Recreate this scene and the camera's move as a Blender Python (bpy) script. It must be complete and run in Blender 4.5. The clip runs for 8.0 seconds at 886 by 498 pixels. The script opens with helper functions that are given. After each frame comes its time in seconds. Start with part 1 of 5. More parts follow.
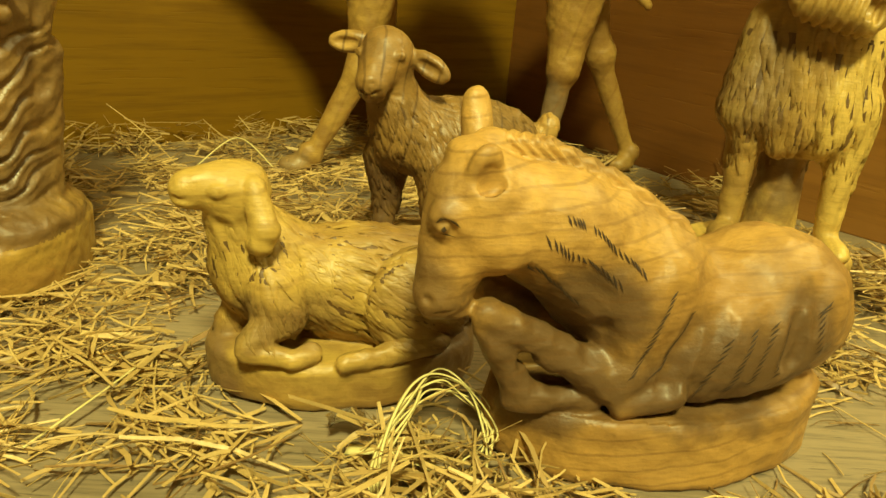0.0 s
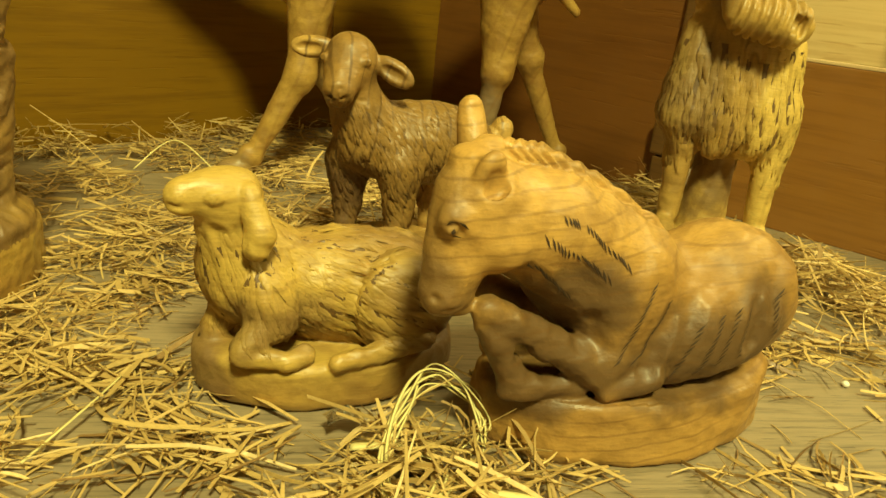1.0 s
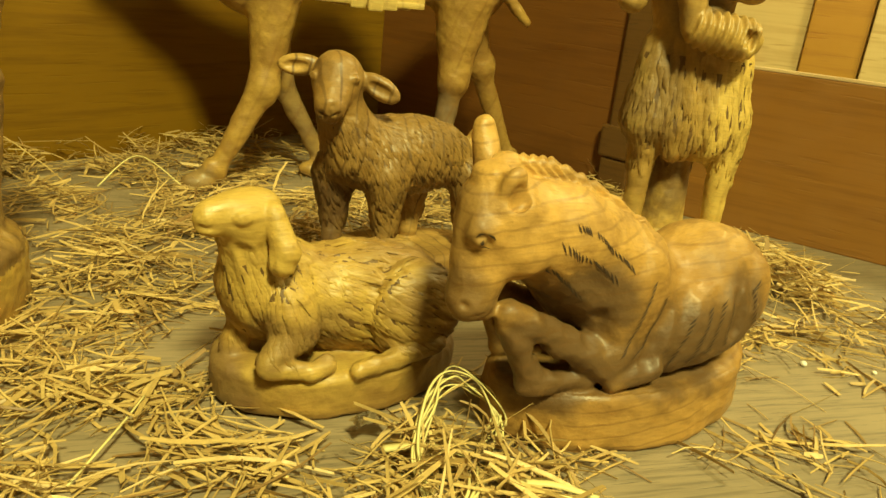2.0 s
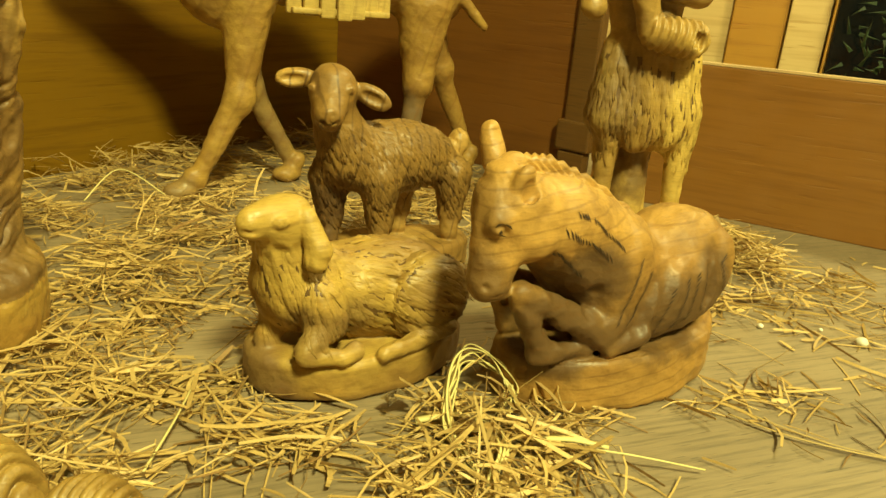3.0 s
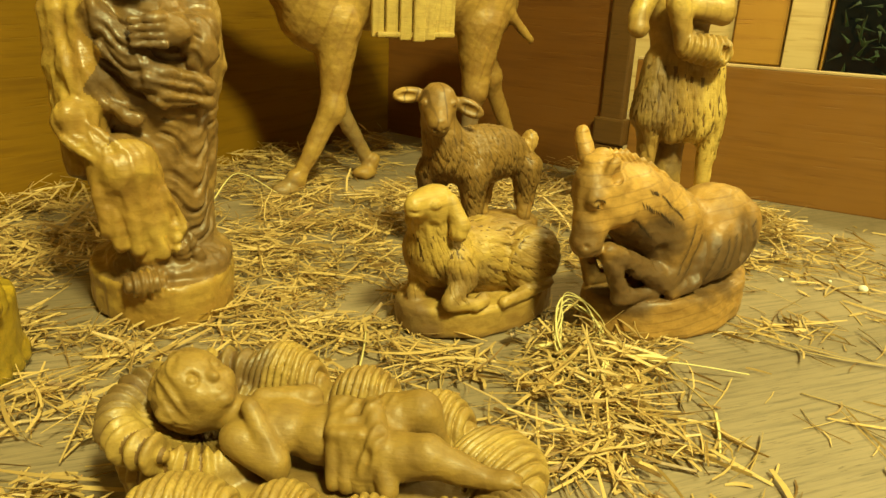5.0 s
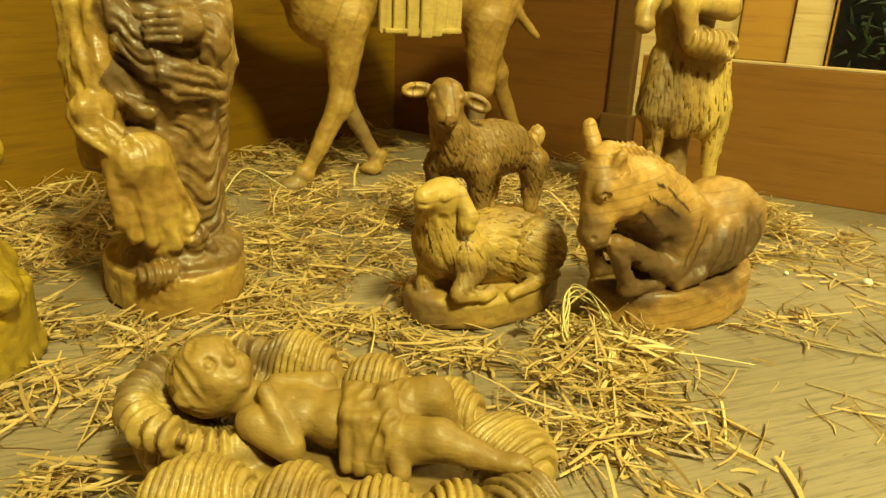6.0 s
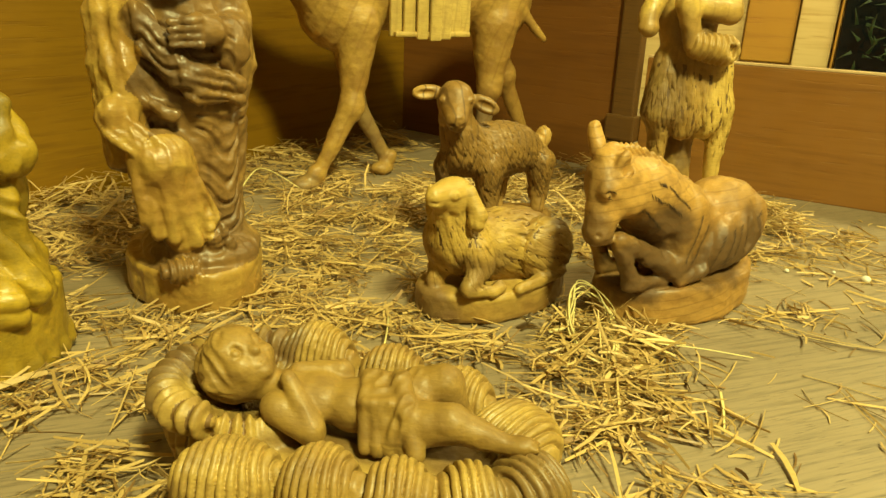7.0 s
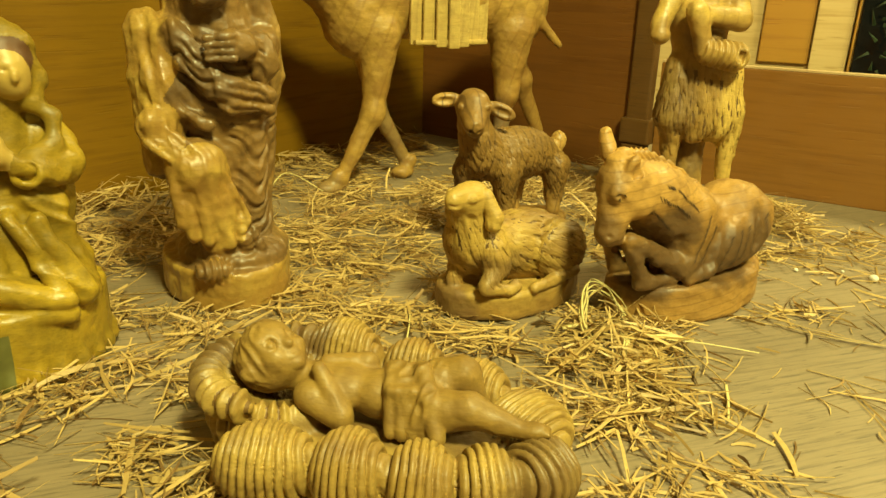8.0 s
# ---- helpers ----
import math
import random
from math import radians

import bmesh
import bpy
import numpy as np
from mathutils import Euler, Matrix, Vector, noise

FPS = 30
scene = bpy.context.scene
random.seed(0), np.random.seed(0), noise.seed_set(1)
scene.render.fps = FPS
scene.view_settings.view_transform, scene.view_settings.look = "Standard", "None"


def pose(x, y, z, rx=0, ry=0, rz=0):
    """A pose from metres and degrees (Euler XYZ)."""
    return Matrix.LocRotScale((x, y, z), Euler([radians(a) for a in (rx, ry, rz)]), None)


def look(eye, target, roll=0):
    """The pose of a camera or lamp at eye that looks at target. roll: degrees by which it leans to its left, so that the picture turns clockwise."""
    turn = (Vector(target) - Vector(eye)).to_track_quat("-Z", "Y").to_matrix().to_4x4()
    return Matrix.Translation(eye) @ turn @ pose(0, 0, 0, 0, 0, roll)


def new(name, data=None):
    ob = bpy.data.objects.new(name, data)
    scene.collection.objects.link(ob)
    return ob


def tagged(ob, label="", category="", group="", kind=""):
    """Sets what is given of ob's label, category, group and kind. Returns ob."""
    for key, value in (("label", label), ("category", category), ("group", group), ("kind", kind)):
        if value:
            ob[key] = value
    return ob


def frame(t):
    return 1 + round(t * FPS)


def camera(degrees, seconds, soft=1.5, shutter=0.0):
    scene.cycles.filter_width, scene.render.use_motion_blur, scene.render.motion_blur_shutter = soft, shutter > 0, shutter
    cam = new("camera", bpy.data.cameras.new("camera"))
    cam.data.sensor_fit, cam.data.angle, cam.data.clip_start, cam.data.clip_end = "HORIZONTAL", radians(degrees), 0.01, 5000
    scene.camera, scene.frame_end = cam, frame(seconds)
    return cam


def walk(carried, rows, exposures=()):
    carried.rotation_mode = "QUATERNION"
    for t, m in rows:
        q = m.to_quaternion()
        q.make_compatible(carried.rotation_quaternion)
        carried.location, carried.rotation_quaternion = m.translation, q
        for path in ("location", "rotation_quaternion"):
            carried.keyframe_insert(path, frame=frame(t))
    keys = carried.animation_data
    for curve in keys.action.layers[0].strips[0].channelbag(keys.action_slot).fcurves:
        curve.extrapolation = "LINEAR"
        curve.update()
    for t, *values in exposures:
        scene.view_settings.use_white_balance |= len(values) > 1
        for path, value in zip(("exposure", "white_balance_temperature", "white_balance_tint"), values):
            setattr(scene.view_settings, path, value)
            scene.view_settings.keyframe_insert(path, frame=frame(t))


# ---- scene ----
from mathutils import kdtree

cam = camera(62.4, 8.0, 1.5)
PATH = [
    (0, (0.039, 0.039, 0.196), (0.108, 1.91, -0.507), 5.0),
    (0.5, (0.022, 0.039, 0.197), (0.281, 1.898, -0.493), 6.3),
    (1, (-0.001, 0.028, 0.199), (0.33, 1.878, -0.486), 6.4),
    (1.5, (-0.025, 0.023, 0.201), (0.389, 1.86, -0.473), 6.2),
    (2.8, (-0.082, -0.001, 0.213), (0.594, 1.764, -0.441), 5.4),
    (3, (-0.095, -0.01, 0.214), (0.595, 1.749, -0.442), 4.7),
    (3.5, (-0.157, -0.064, 0.23), (0.62, 1.657, -0.429), 3.7),
    (4, (-0.196, -0.099, 0.244), (0.525, 1.645, -0.417), 2.6),
    (4.5, (-0.206, -0.107, 0.242), (0.482, 1.65, -0.423), 2.5),
    (6, (-0.215, -0.116, 0.237), (0.451, 1.646, -0.433), 2.5),
    (6.5, (-0.22, -0.123, 0.237), (0.439, 1.642, -0.435), 2.5),
    (7, (-0.225, -0.134, 0.242), (0.426, 1.635, -0.43), 2.4),
    (7.5, (-0.229, -0.147, 0.246), (0.4, 1.629, -0.424), 2.1),
    (8, (-0.234, -0.16, 0.251), (0.367, 1.626, -0.418), 1.7),
]
walk(cam, [(t, look(eye, target, roll)) for t, eye, target, roll in PATH], [(0, -0.12), (1.5, -0.08), (3.5, 0.0), (8, 0.0)])

# ---- light ----
world = bpy.data.worlds.new("world")
scene.world = world
world.use_nodes = True
world.node_tree.nodes["Background"].inputs[0].default_value = (1.0, 0.96, 0.37, 1)
world.node_tree.nodes["Background"].inputs[1].default_value = 0.05


def area_lamp(name, eye, target, size, watts, colour):
    data = bpy.data.lights.new(name, "AREA")
    data.shape, data.size, data.energy, data.color = "DISK", size, watts, colour
    ob = new(name, data)
    ob.matrix_world = look(eye, target)
    return ob


area_lamp("ceiling_lamp", (0.10, -0.86, 1.60), (0.05, 0.45, 0), 0.28, 61, (1.0, 0.99, 0.40))
# added fill light, out of view, that lifts the dark sides
area_lamp("fill_lamp", (1.1, -0.9, 1.45), (0.1, 0.6, 0), 0.4, 3.5, (1.0, 0.99, 0.37))
# added unseen lamp to brighten the pine boards beyond the low wall
area_lamp("far_wall_fill", (1.3, 0.6, 1.4), (1.2, 1.3, 0.2), 0.3, 23, (1.0, 0.92, 0.38))

# ---- materials ----


class Nodes:
    """A small builder for a node material."""

    def __init__(self, name):
        self.mat = bpy.data.materials.new(name)
        self.mat.use_nodes = True
        self.tree = self.mat.node_tree
        self.bsdf = self.tree.nodes["Principled BSDF"]

    def add(self, kind, props=None, **inputs):
        n = self.tree.nodes.new(kind)
        for k, v in (props or {}).items():
            setattr(n, k, v)
        for k, v in inputs.items():
            self.put(n.inputs[k.replace("_", " ")], v)
        return n

    def put(self, socket, v):
        if isinstance(v, bpy.types.NodeSocket):
            self.tree.links.new(v, socket)
        else:
            socket.default_value = v

    def mix(self, fac, a, b, blend="MIX"):
        n = self.add("ShaderNodeMix", {"data_type": "RGBA", "blend_type": blend})
        self.put(n.inputs[0], fac), self.put(n.inputs[6], a), self.put(n.inputs[7], b)
        return n.outputs[2]

    def math(self, op, a, b=0.0):
        n = self.add("ShaderNodeMath", {"operation": op})
        self.put(n.inputs[0], a), self.put(n.inputs[1], b)
        return n.outputs[0]

    def span(self, v, lo, hi, to_lo=0.0, to_hi=1.0):
        n = self.add("ShaderNodeMapRange", {"interpolation_type": "SMOOTHSTEP"})
        for i, x in enumerate((v, lo, hi, to_lo, to_hi)):
            self.put(n.inputs[i], x)
        return n.outputs[0]

    def coords(self, turn=(0, 0, 0), scale=(1, 1, 1), shift=(0, 0, 0)):
        tc = self.add("ShaderNodeTexCoord")
        m = self.add("ShaderNodeMapping")
        self.put(m.inputs[0], tc.outputs["Object"])
        self.put(m.inputs[1], shift), self.put(m.inputs[2], [radians(a) for a in turn]), self.put(m.inputs[3], scale)
        return m.outputs[0]

    def noise(self, vec, scale, detail=3.0, rough=0.55, dist=0.0):
        return self.add("ShaderNodeTexNoise", Vector=vec, Scale=scale, Detail=detail, Roughness=rough, Distortion=dist).outputs[0]

    def finish(self, colour, rough, bump=None, height=0.001, strength=0.6, coat=0.0):
        self.put(self.bsdf.inputs["Base Color"], colour)
        self.put(self.bsdf.inputs["Roughness"], rough)
        if coat:
            self.put(self.bsdf.inputs["Coat Weight"], coat), self.put(self.bsdf.inputs["Coat Roughness"], 0.25)
        if bump is not None:
            b = self.add("ShaderNodeBump", Height=bump, Distance=height, Strength=strength)
            self.put(self.bsdf.inputs["Normal"], b.outputs[0])
        return self.mat


def rgb(r, g, b):
    return (r, g, b, 1.0)


def olive_wood(name, pale, brown, line, turn=(0, 0, 0), ring=38.0, heart=0.5, stains_and_shade=(), rough=0.46, shift=(0, 0, 0), patch=16.0, soft=0.12, stain_shade=None, rings=0.8, saps=()):
    """Oiled carved wood: growth rings, heartwood patches, fine grain. Dark parts (stains and painted shade) and pale
    saps are each (centre, radii, depth).
    """
    n = Nodes(name)
    pale, brown, line = (rgb(k[0] * 0.98, k[1] * 0.95, k[2] * 0.70) for k in (pale, brown, line))
    p = n.coords(turn, shift=shift)
    long = n.coords(turn, (0.25, 1, 1), shift)
    big = n.noise(long, patch, 3.0, 0.5, 0.4)
    base = n.mix(n.span(big, heart - soft, heart + soft), pale, brown)
    blotch = n.noise(p, 75.0, 4.0)
    base = n.mix(n.span(blotch, 0.38, 0.72, 0.0, 0.6), base, n.mix(0.5, brown, line))
    tc = n.add("ShaderNodeTexCoord").outputs["Object"]
    wob = n.math("MULTIPLY", n.math("SUBTRACT", n.noise(n.coords(), 55.0, 4.0), 0.5), 1.1)
    for group, colour in ((saps, pale), (stains_and_shade, stain_shade or line)):
        for centre, radii, depth in group:
            d = n.add("ShaderNodeVectorMath", {"operation": "SUBTRACT"})
            n.put(d.inputs[0], tc), n.put(d.inputs[1], centre)
            e = n.add("ShaderNodeVectorMath", {"operation": "DIVIDE"})
            n.put(e.inputs[0], d.outputs[0]), n.put(e.inputs[1], radii)
            f = n.add("ShaderNodeVectorMath", {"operation": "LENGTH"})
            n.put(f.inputs[0], e.outputs[0])
            base = n.mix(n.span(n.math("ADD", f.outputs["Value"], wob), 0.65, 1.2, depth, 0.0), base, colour)
    wave = n.add("ShaderNodeTexWave", {"wave_type": "BANDS", "bands_direction": "Z"}, Vector=p, Scale=ring, Distortion=3.2, Detail=2.5, Detail_Scale=0.6, Detail_Roughness=0.5)
    lines = n.span(wave.outputs[1], 0.90, 1.0)
    amount = n.math("MULTIPLY", lines, n.span(n.noise(p, 26.0), 0.35, 0.65, 0.15, rings))
    base = n.mix(amount, base, line)
    grain = n.noise(n.coords(turn, (0.08, 1, 1), shift), 800.0, 2.0)
    base = n.mix(n.span(grain, 0.4, 0.8, 0.0, 0.28), base, line)
    r = n.span(blotch, 0.2, 0.8, rough - 0.1, rough + 0.15)
    marks = n.add("ShaderNodeTexVoronoi", {"feature": "SMOOTH_F1"}, Vector=n.coords(turn, (0.6, 1, 1), shift), Scale=150.0, Smoothness=0.25).outputs[0]
    bump = n.math("ADD", n.math("MULTIPLY", grain, 0.3), n.math("ADD", n.math("MULTIPLY", marks, 0.9), n.noise(p, 190.0, 4.0)))
    return n.finish(base, r, bump, 0.0009, 0.6, 0.05)

def board(name, a, b, line, turn=(0, 0, 0), rough=0.5, grain=260.0, stretch=0.04, patch=5.0, strength=0.4, pits=0.75, gloss=0.5):
    """Flat veneered or sawn board, grain along local x after turn."""
    n = Nodes(name)
    p = n.coords(turn)
    s = n.coords(turn, (stretch, 1, 1))
    big = n.noise(n.coords(turn, (0.35, 1, 1)), patch, 4.0)
    fine = n.noise(s, grain, 4.0, 0.65)
    base = n.mix(n.span(big, 0.3, 0.7), a, b)
    base = n.mix(n.span(fine, 0.42, 0.72, 0.0, 0.6), base, line)
    pores = n.noise(n.coords(turn, (0.06, 1, 1)), grain * 2.3, 1.0)
    pore = n.span(pores, 0.64, 0.72)
    base = n.mix(n.math("MULTIPLY", pore, pits), base, line)
    dust = n.noise(p, 45.0, 5.0)
    base = n.mix(n.span(dust, 0.45, 0.8, 0.0, 0.2), base, a)
    r = n.span(dust, 0.2, 0.8, rough - 0.08, rough + 0.12)
    n.put(n.bsdf.inputs["Specular IOR Level"], gloss)
    return n.finish(base, r, n.math("SUBTRACT", fine, n.math("MULTIPLY", pore, 0.8)), 0.0005, strength)


def plain(name, colour, rough=0.6, vary=0.15, scale=40.0, metallic=0.0):
    n = Nodes(name)
    p = n.coords()
    v = n.noise(p, scale, 4.0)
    dark = tuple(c * (1 - 2 * vary) for c in colour[:3]) + (1,)
    n.put(n.bsdf.inputs["Metallic"], metallic)
    return n.finish(n.mix(n.span(v, 0.3, 0.7), dark, colour), n.span(v, 0.2, 0.8, rough - 0.07, rough + 0.07), n.noise(p, scale * 6), 0.0006, 0.3)


def straw_material(name, a, b, c):
    n = Nodes(name)
    g = n.add("ShaderNodeNewGeometry")
    r = g.outputs["Random Per Island"]
    base = n.mix(n.span(r, 0.0, 0.6), a, b)
    base = n.mix(n.span(r, 0.72, 1.0), base, c)
    p = n.coords()
    v = n.noise(p, 320.0, 3.0)
    base = n.mix(n.span(v, 0.35, 0.75, 0.0, 0.4), base, a)
    return n.finish(base, n.span(v, 0.2, 0.8, 0.38, 0.6), n.noise(p, 1500.0), 0.0003, 0.4)


# dark parts: heartwood stains, plus shade painted at throat, folded legs and lower haunch
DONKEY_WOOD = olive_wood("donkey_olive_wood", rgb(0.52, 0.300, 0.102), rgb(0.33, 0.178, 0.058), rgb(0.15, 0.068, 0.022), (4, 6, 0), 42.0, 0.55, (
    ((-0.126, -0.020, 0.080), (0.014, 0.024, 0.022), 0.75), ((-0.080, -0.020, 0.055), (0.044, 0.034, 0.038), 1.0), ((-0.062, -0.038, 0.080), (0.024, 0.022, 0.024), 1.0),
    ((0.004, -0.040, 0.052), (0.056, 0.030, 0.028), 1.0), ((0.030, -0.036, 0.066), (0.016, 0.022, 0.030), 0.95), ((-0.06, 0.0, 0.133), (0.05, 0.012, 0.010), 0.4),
    ((-0.126, -0.010, 0.12), (0.010, 0.03, 0.022), 0.5)), shift=(0.03, 0.1, 0.02), stain_shade=rgb(0.125, 0.066, 0.024), rings=0.42, rough=0.50,
    saps=(((-0.105, 0.010, 0.152), (0.012, 0.012, 0.013), 1.0), ((-0.02, -0.02, 0.012), (0.080, 0.040, 0.020), 0.6), ((-0.122, -0.018, 0.138), (0.008, 0.012, 0.008), 0.7)))
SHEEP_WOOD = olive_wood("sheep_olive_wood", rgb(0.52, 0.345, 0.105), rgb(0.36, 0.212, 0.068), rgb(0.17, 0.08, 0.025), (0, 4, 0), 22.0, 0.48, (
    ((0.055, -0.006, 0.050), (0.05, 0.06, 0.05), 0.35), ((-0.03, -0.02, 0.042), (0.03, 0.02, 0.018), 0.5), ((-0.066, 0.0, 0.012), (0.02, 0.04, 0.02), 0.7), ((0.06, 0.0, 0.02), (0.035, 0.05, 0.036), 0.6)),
    stain_shade=rgb(0.16, 0.09, 0.045), saps=(((-0.054, -0.008, 0.101), (0.034, 0.03, 0.026), 0.95),), rings=0.3, rough=0.48)
DARK_SHEEP_WOOD = olive_wood("dark_sheep_olive_wood", rgb(0.50, 0.305, 0.11), rgb(0.30, 0.17, 0.06), rgb(0.10, 0.048, 0.018), (0, 80, 10), 34.0, 0.42, (
    ((-0.062, 0.012, 0.055), (0.02, 0.02, 0.05), 0.8),), saps=(((0.046, -0.004, 0.105), (0.013, 0.013, 0.016), 1.0), ((-0.094, 0.014, 0.153), (0.012, 0.012, 0.01), 0.9)), stain_shade=rgb(0.10, 0.05, 0.025))
CAMEL_WOOD = olive_wood("camel_olive_wood", rgb(0.48, 0.30, 0.095), rgb(0.34, 0.19, 0.06), rgb(0.20, 0.09, 0.028), (0, 70, 0), 16.0, 0.55, (
    ((0.058, -0.024, 0.07), (0.03, 0.03, 0.045), 0.7), ((-0.27, 0, 0.28), (0.1, 0.06, 0.06), 0.6), ((-0.20, -0.02, 0.01), (0.025, 0.03, 0.02), 0.5), ((-0.09, 0.03, 0.08), (0.05, 0.02, 0.08), 0.5)), rings=0.35, stain_shade=rgb(0.15, 0.11, 0.075))
SADDLE_WOOD = olive_wood("saddle_cloth_wood", rgb(0.58, 0.42, 0.17), rgb(0.50, 0.34, 0.13), rgb(0.24, 0.14, 0.05), (0, 85, 0), 16.0, 0.6, rings=0.3)
ROBE_WOOD = olive_wood("robed_figure_olive_wood", rgb(0.40, 0.245, 0.085), rgb(0.23, 0.130, 0.052), rgb(0.10, 0.05, 0.02), (0, 80, 0), 12.0, 0.45, (
    ((-0.02, -0.04, 0.19), (0.035, 0.03, 0.035), 0.8), ((0.03, -0.02, 0.06), (0.03, 0.04, 0.03), 0.5), ((-0.036, -0.02, 0.07), (0.02, 0.03, 0.04), 0.8), ((-0.006, -0.036, 0.252), (0.02, 0.02, 0.02), 0.9)), 0.4,
    patch=13.0, stain_shade=rgb(0.13, 0.075, 0.035), rings=0.4, saps=(((-0.05, 0.0, 0.2), (0.018, 0.03, 0.05), 0.8), ((0.055, 0.005, 0.19), (0.012, 0.03, 0.05), 0.7)))
PALE_ROBE_WOOD = olive_wood("pale_robe_olive_wood", rgb(0.52, 0.35, 0.100), rgb(0.36, 0.21, 0.06), rgb(0.20, 0.09, 0.025), (0, 80, 0), 10.0, 0.54, rough=0.38, rings=0.3)
SHEPHERD_WOOD = olive_wood("shepherd_olive_wood", rgb(0.66, 0.455, 0.15), rgb(0.40, 0.245, 0.085), rgb(0.15, 0.075, 0.025), (0, 85, 0), 18.0, 0.5, (
    ((-0.05, 0.0, 0.15), (0.026, 0.05, 0.04), 0.6), ((-0.014, 0.014, 0.08), (0.02, 0.02, 0.04), 0.85), ((-0.03, -0.02, 0.21), (0.03, 0.02, 0.018), 0.6)), saps=(((0.012, -0.02, 0.12), (0.026, 0.05, 0.09), 0.8),), stain_shade=rgb(0.16, 0.095, 0.045), rings=0.3)
# darker at the rim, at some lobes and along the hollow bed
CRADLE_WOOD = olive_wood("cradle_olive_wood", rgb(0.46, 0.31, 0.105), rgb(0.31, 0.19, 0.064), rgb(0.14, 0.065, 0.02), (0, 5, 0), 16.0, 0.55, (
    ((-0.112, 0.01, 0.045), (0.02, 0.05, 0.02), 0.75), ((-0.06, 0.05, 0.05), (0.016, 0.02, 0.03), 0.7), ((0.085, -0.03, 0.03), (0.025, 0.03, 0.03), 0.6), ((0.0, 0.0, 0.03), (0.09, 0.024, 0.012), 0.6)), stain_shade=rgb(0.12, 0.065, 0.03), rings=0.3)
INFANT_WOOD = olive_wood("infant_olive_wood", rgb(0.33, 0.205, 0.062), rgb(0.24, 0.14, 0.04), rgb(0.14, 0.07, 0.022), (0, 5, 0), 12.0, 0.56, rough=0.55, rings=0.2)
# darker wood that paints shade into grooves, fold troughs and gaps between locks
GROOVE = olive_wood("shaded_groove_wood", rgb(0.20, 0.11, 0.04), rgb(0.12, 0.062, 0.024), rgb(0.06, 0.028, 0.012), (0, 30, 0), 20.0, 0.5, rough=0.55, rings=0.3)
BURNT = plain("burnt_carving_line", rgb(0.055, 0.028, 0.014), 0.7)
GREEN_GLAZE = olive_wood("painted_robe_yellow_green", rgb(0.52, 0.345, 0.036), rgb(0.28, 0.178, 0.022), rgb(0.07, 0.055, 0.01), (0, 80, 0), 8.0, 0.5, rough=0.4, soft=0.2, rings=0.1)
DARK_GREEN = plain("painted_skirt_dark_green", rgb(0.16, 0.15, 0.04), 0.45, 0.3, 25.0)
SKIN_PAINT = plain("painted_skin", rgb(0.50, 0.33, 0.08), 0.4, 0.08)
HAIR_PAINT = plain("painted_hair", rgb(0.17, 0.075, 0.03), 0.5, 0.2)
OAK = board("grey_oak_board", rgb(0.325, 0.243, 0.150), rgb(0.235, 0.175, 0.108), rgb(0.095, 0.075, 0.05), (0, 0, -37), 0.5, 330.0, 0.05)
LEFT_PLY = board("ochre_plywood", rgb(0.235, 0.118, 0.004), rgb(0.185, 0.088, 0.003), rgb(0.125, 0.056, 0.003), (0, 0, 0), 0.65, 120.0, 0.06, 4.0, pits=0.15, gloss=0.2)
BACK_PLY = board("red_brown_plywood", rgb(0.20, 0.078, 0.014), rgb(0.165, 0.062, 0.012), rgb(0.12, 0.043, 0.009), (0, 0, 0), 0.42, 110.0, 0.05, 4.0, pits=0.12)
PANEL_PLY = board("orange_brown_plywood", rgb(0.27, 0.118, 0.022), rgb(0.23, 0.095, 0.018), rgb(0.165, 0.065, 0.013), (0, 0, 0), 0.4, 110.0, 0.05, 4.0, pits=0.12)
POST_PLY = board("dark_brown_post", rgb(0.14, 0.065, 0.015), rgb(0.115, 0.052, 0.012), rgb(0.08, 0.035, 0.008), (0, 90, 0))
RAW_EDGE = board("raw_plywood_edge", rgb(0.6, 0.42, 0.22), rgb(0.5, 0.34, 0.17), rgb(0.35, 0.2, 0.1))
PINE = board("pale_pine_board", rgb(0.72, 0.52, 0.24), rgb(0.66, 0.46, 0.2), rgb(0.52, 0.32, 0.12), (0, 90, 0), 0.5, 60.0, 0.05, 3.0)
OCHRE_PINE = board("ochre_pine_board", rgb(0.5, 0.25, 0.03), rgb(0.45, 0.21, 0.025), rgb(0.36, 0.15, 0.02), (0, 90, 0), 0.5, 60.0, 0.05, 3.0)
PLASTER = plain("cream_plaster", rgb(0.72, 0.62, 0.42), 0.8, 0.06, 8.0)
CARPET = plain("brown_carpet", rgb(0.16, 0.10, 0.06), 0.95, 0.2, 30.0)
NIGHT = plain("night_window_glass", rgb(0.008, 0.01, 0.012), 0.12, 0.2, 6.0)
NEEDLES = plain("fir_needles", rgb(0.03, 0.055, 0.018), 0.6, 0.3, 30.0)
GOLD = plain("gold_ornament", rgb(0.8, 0.52, 0.14), 0.25, 0.1, 30.0, 1.0)
STRAW = straw_material("dry_straw", rgb(0.42, 0.268, 0.092), rgb(0.62, 0.425, 0.160), rgb(0.22, 0.118, 0.042))
PALE_STRAW = straw_material("pale_straw", rgb(0.68, 0.56, 0.22), rgb(0.74, 0.62, 0.27), rgb(0.6, 0.46, 0.17))
FOIL = plain("silver_foil", rgb(0.9, 0.88, 0.82), 0.22, 0.05, 90.0, 1.0)
WHITE_BEAD = plain("white_bead", rgb(0.85, 0.8, 0.68), 0.5, 0.05)

# ---- mesh tools ----
KDTree = kdtree.KDTree


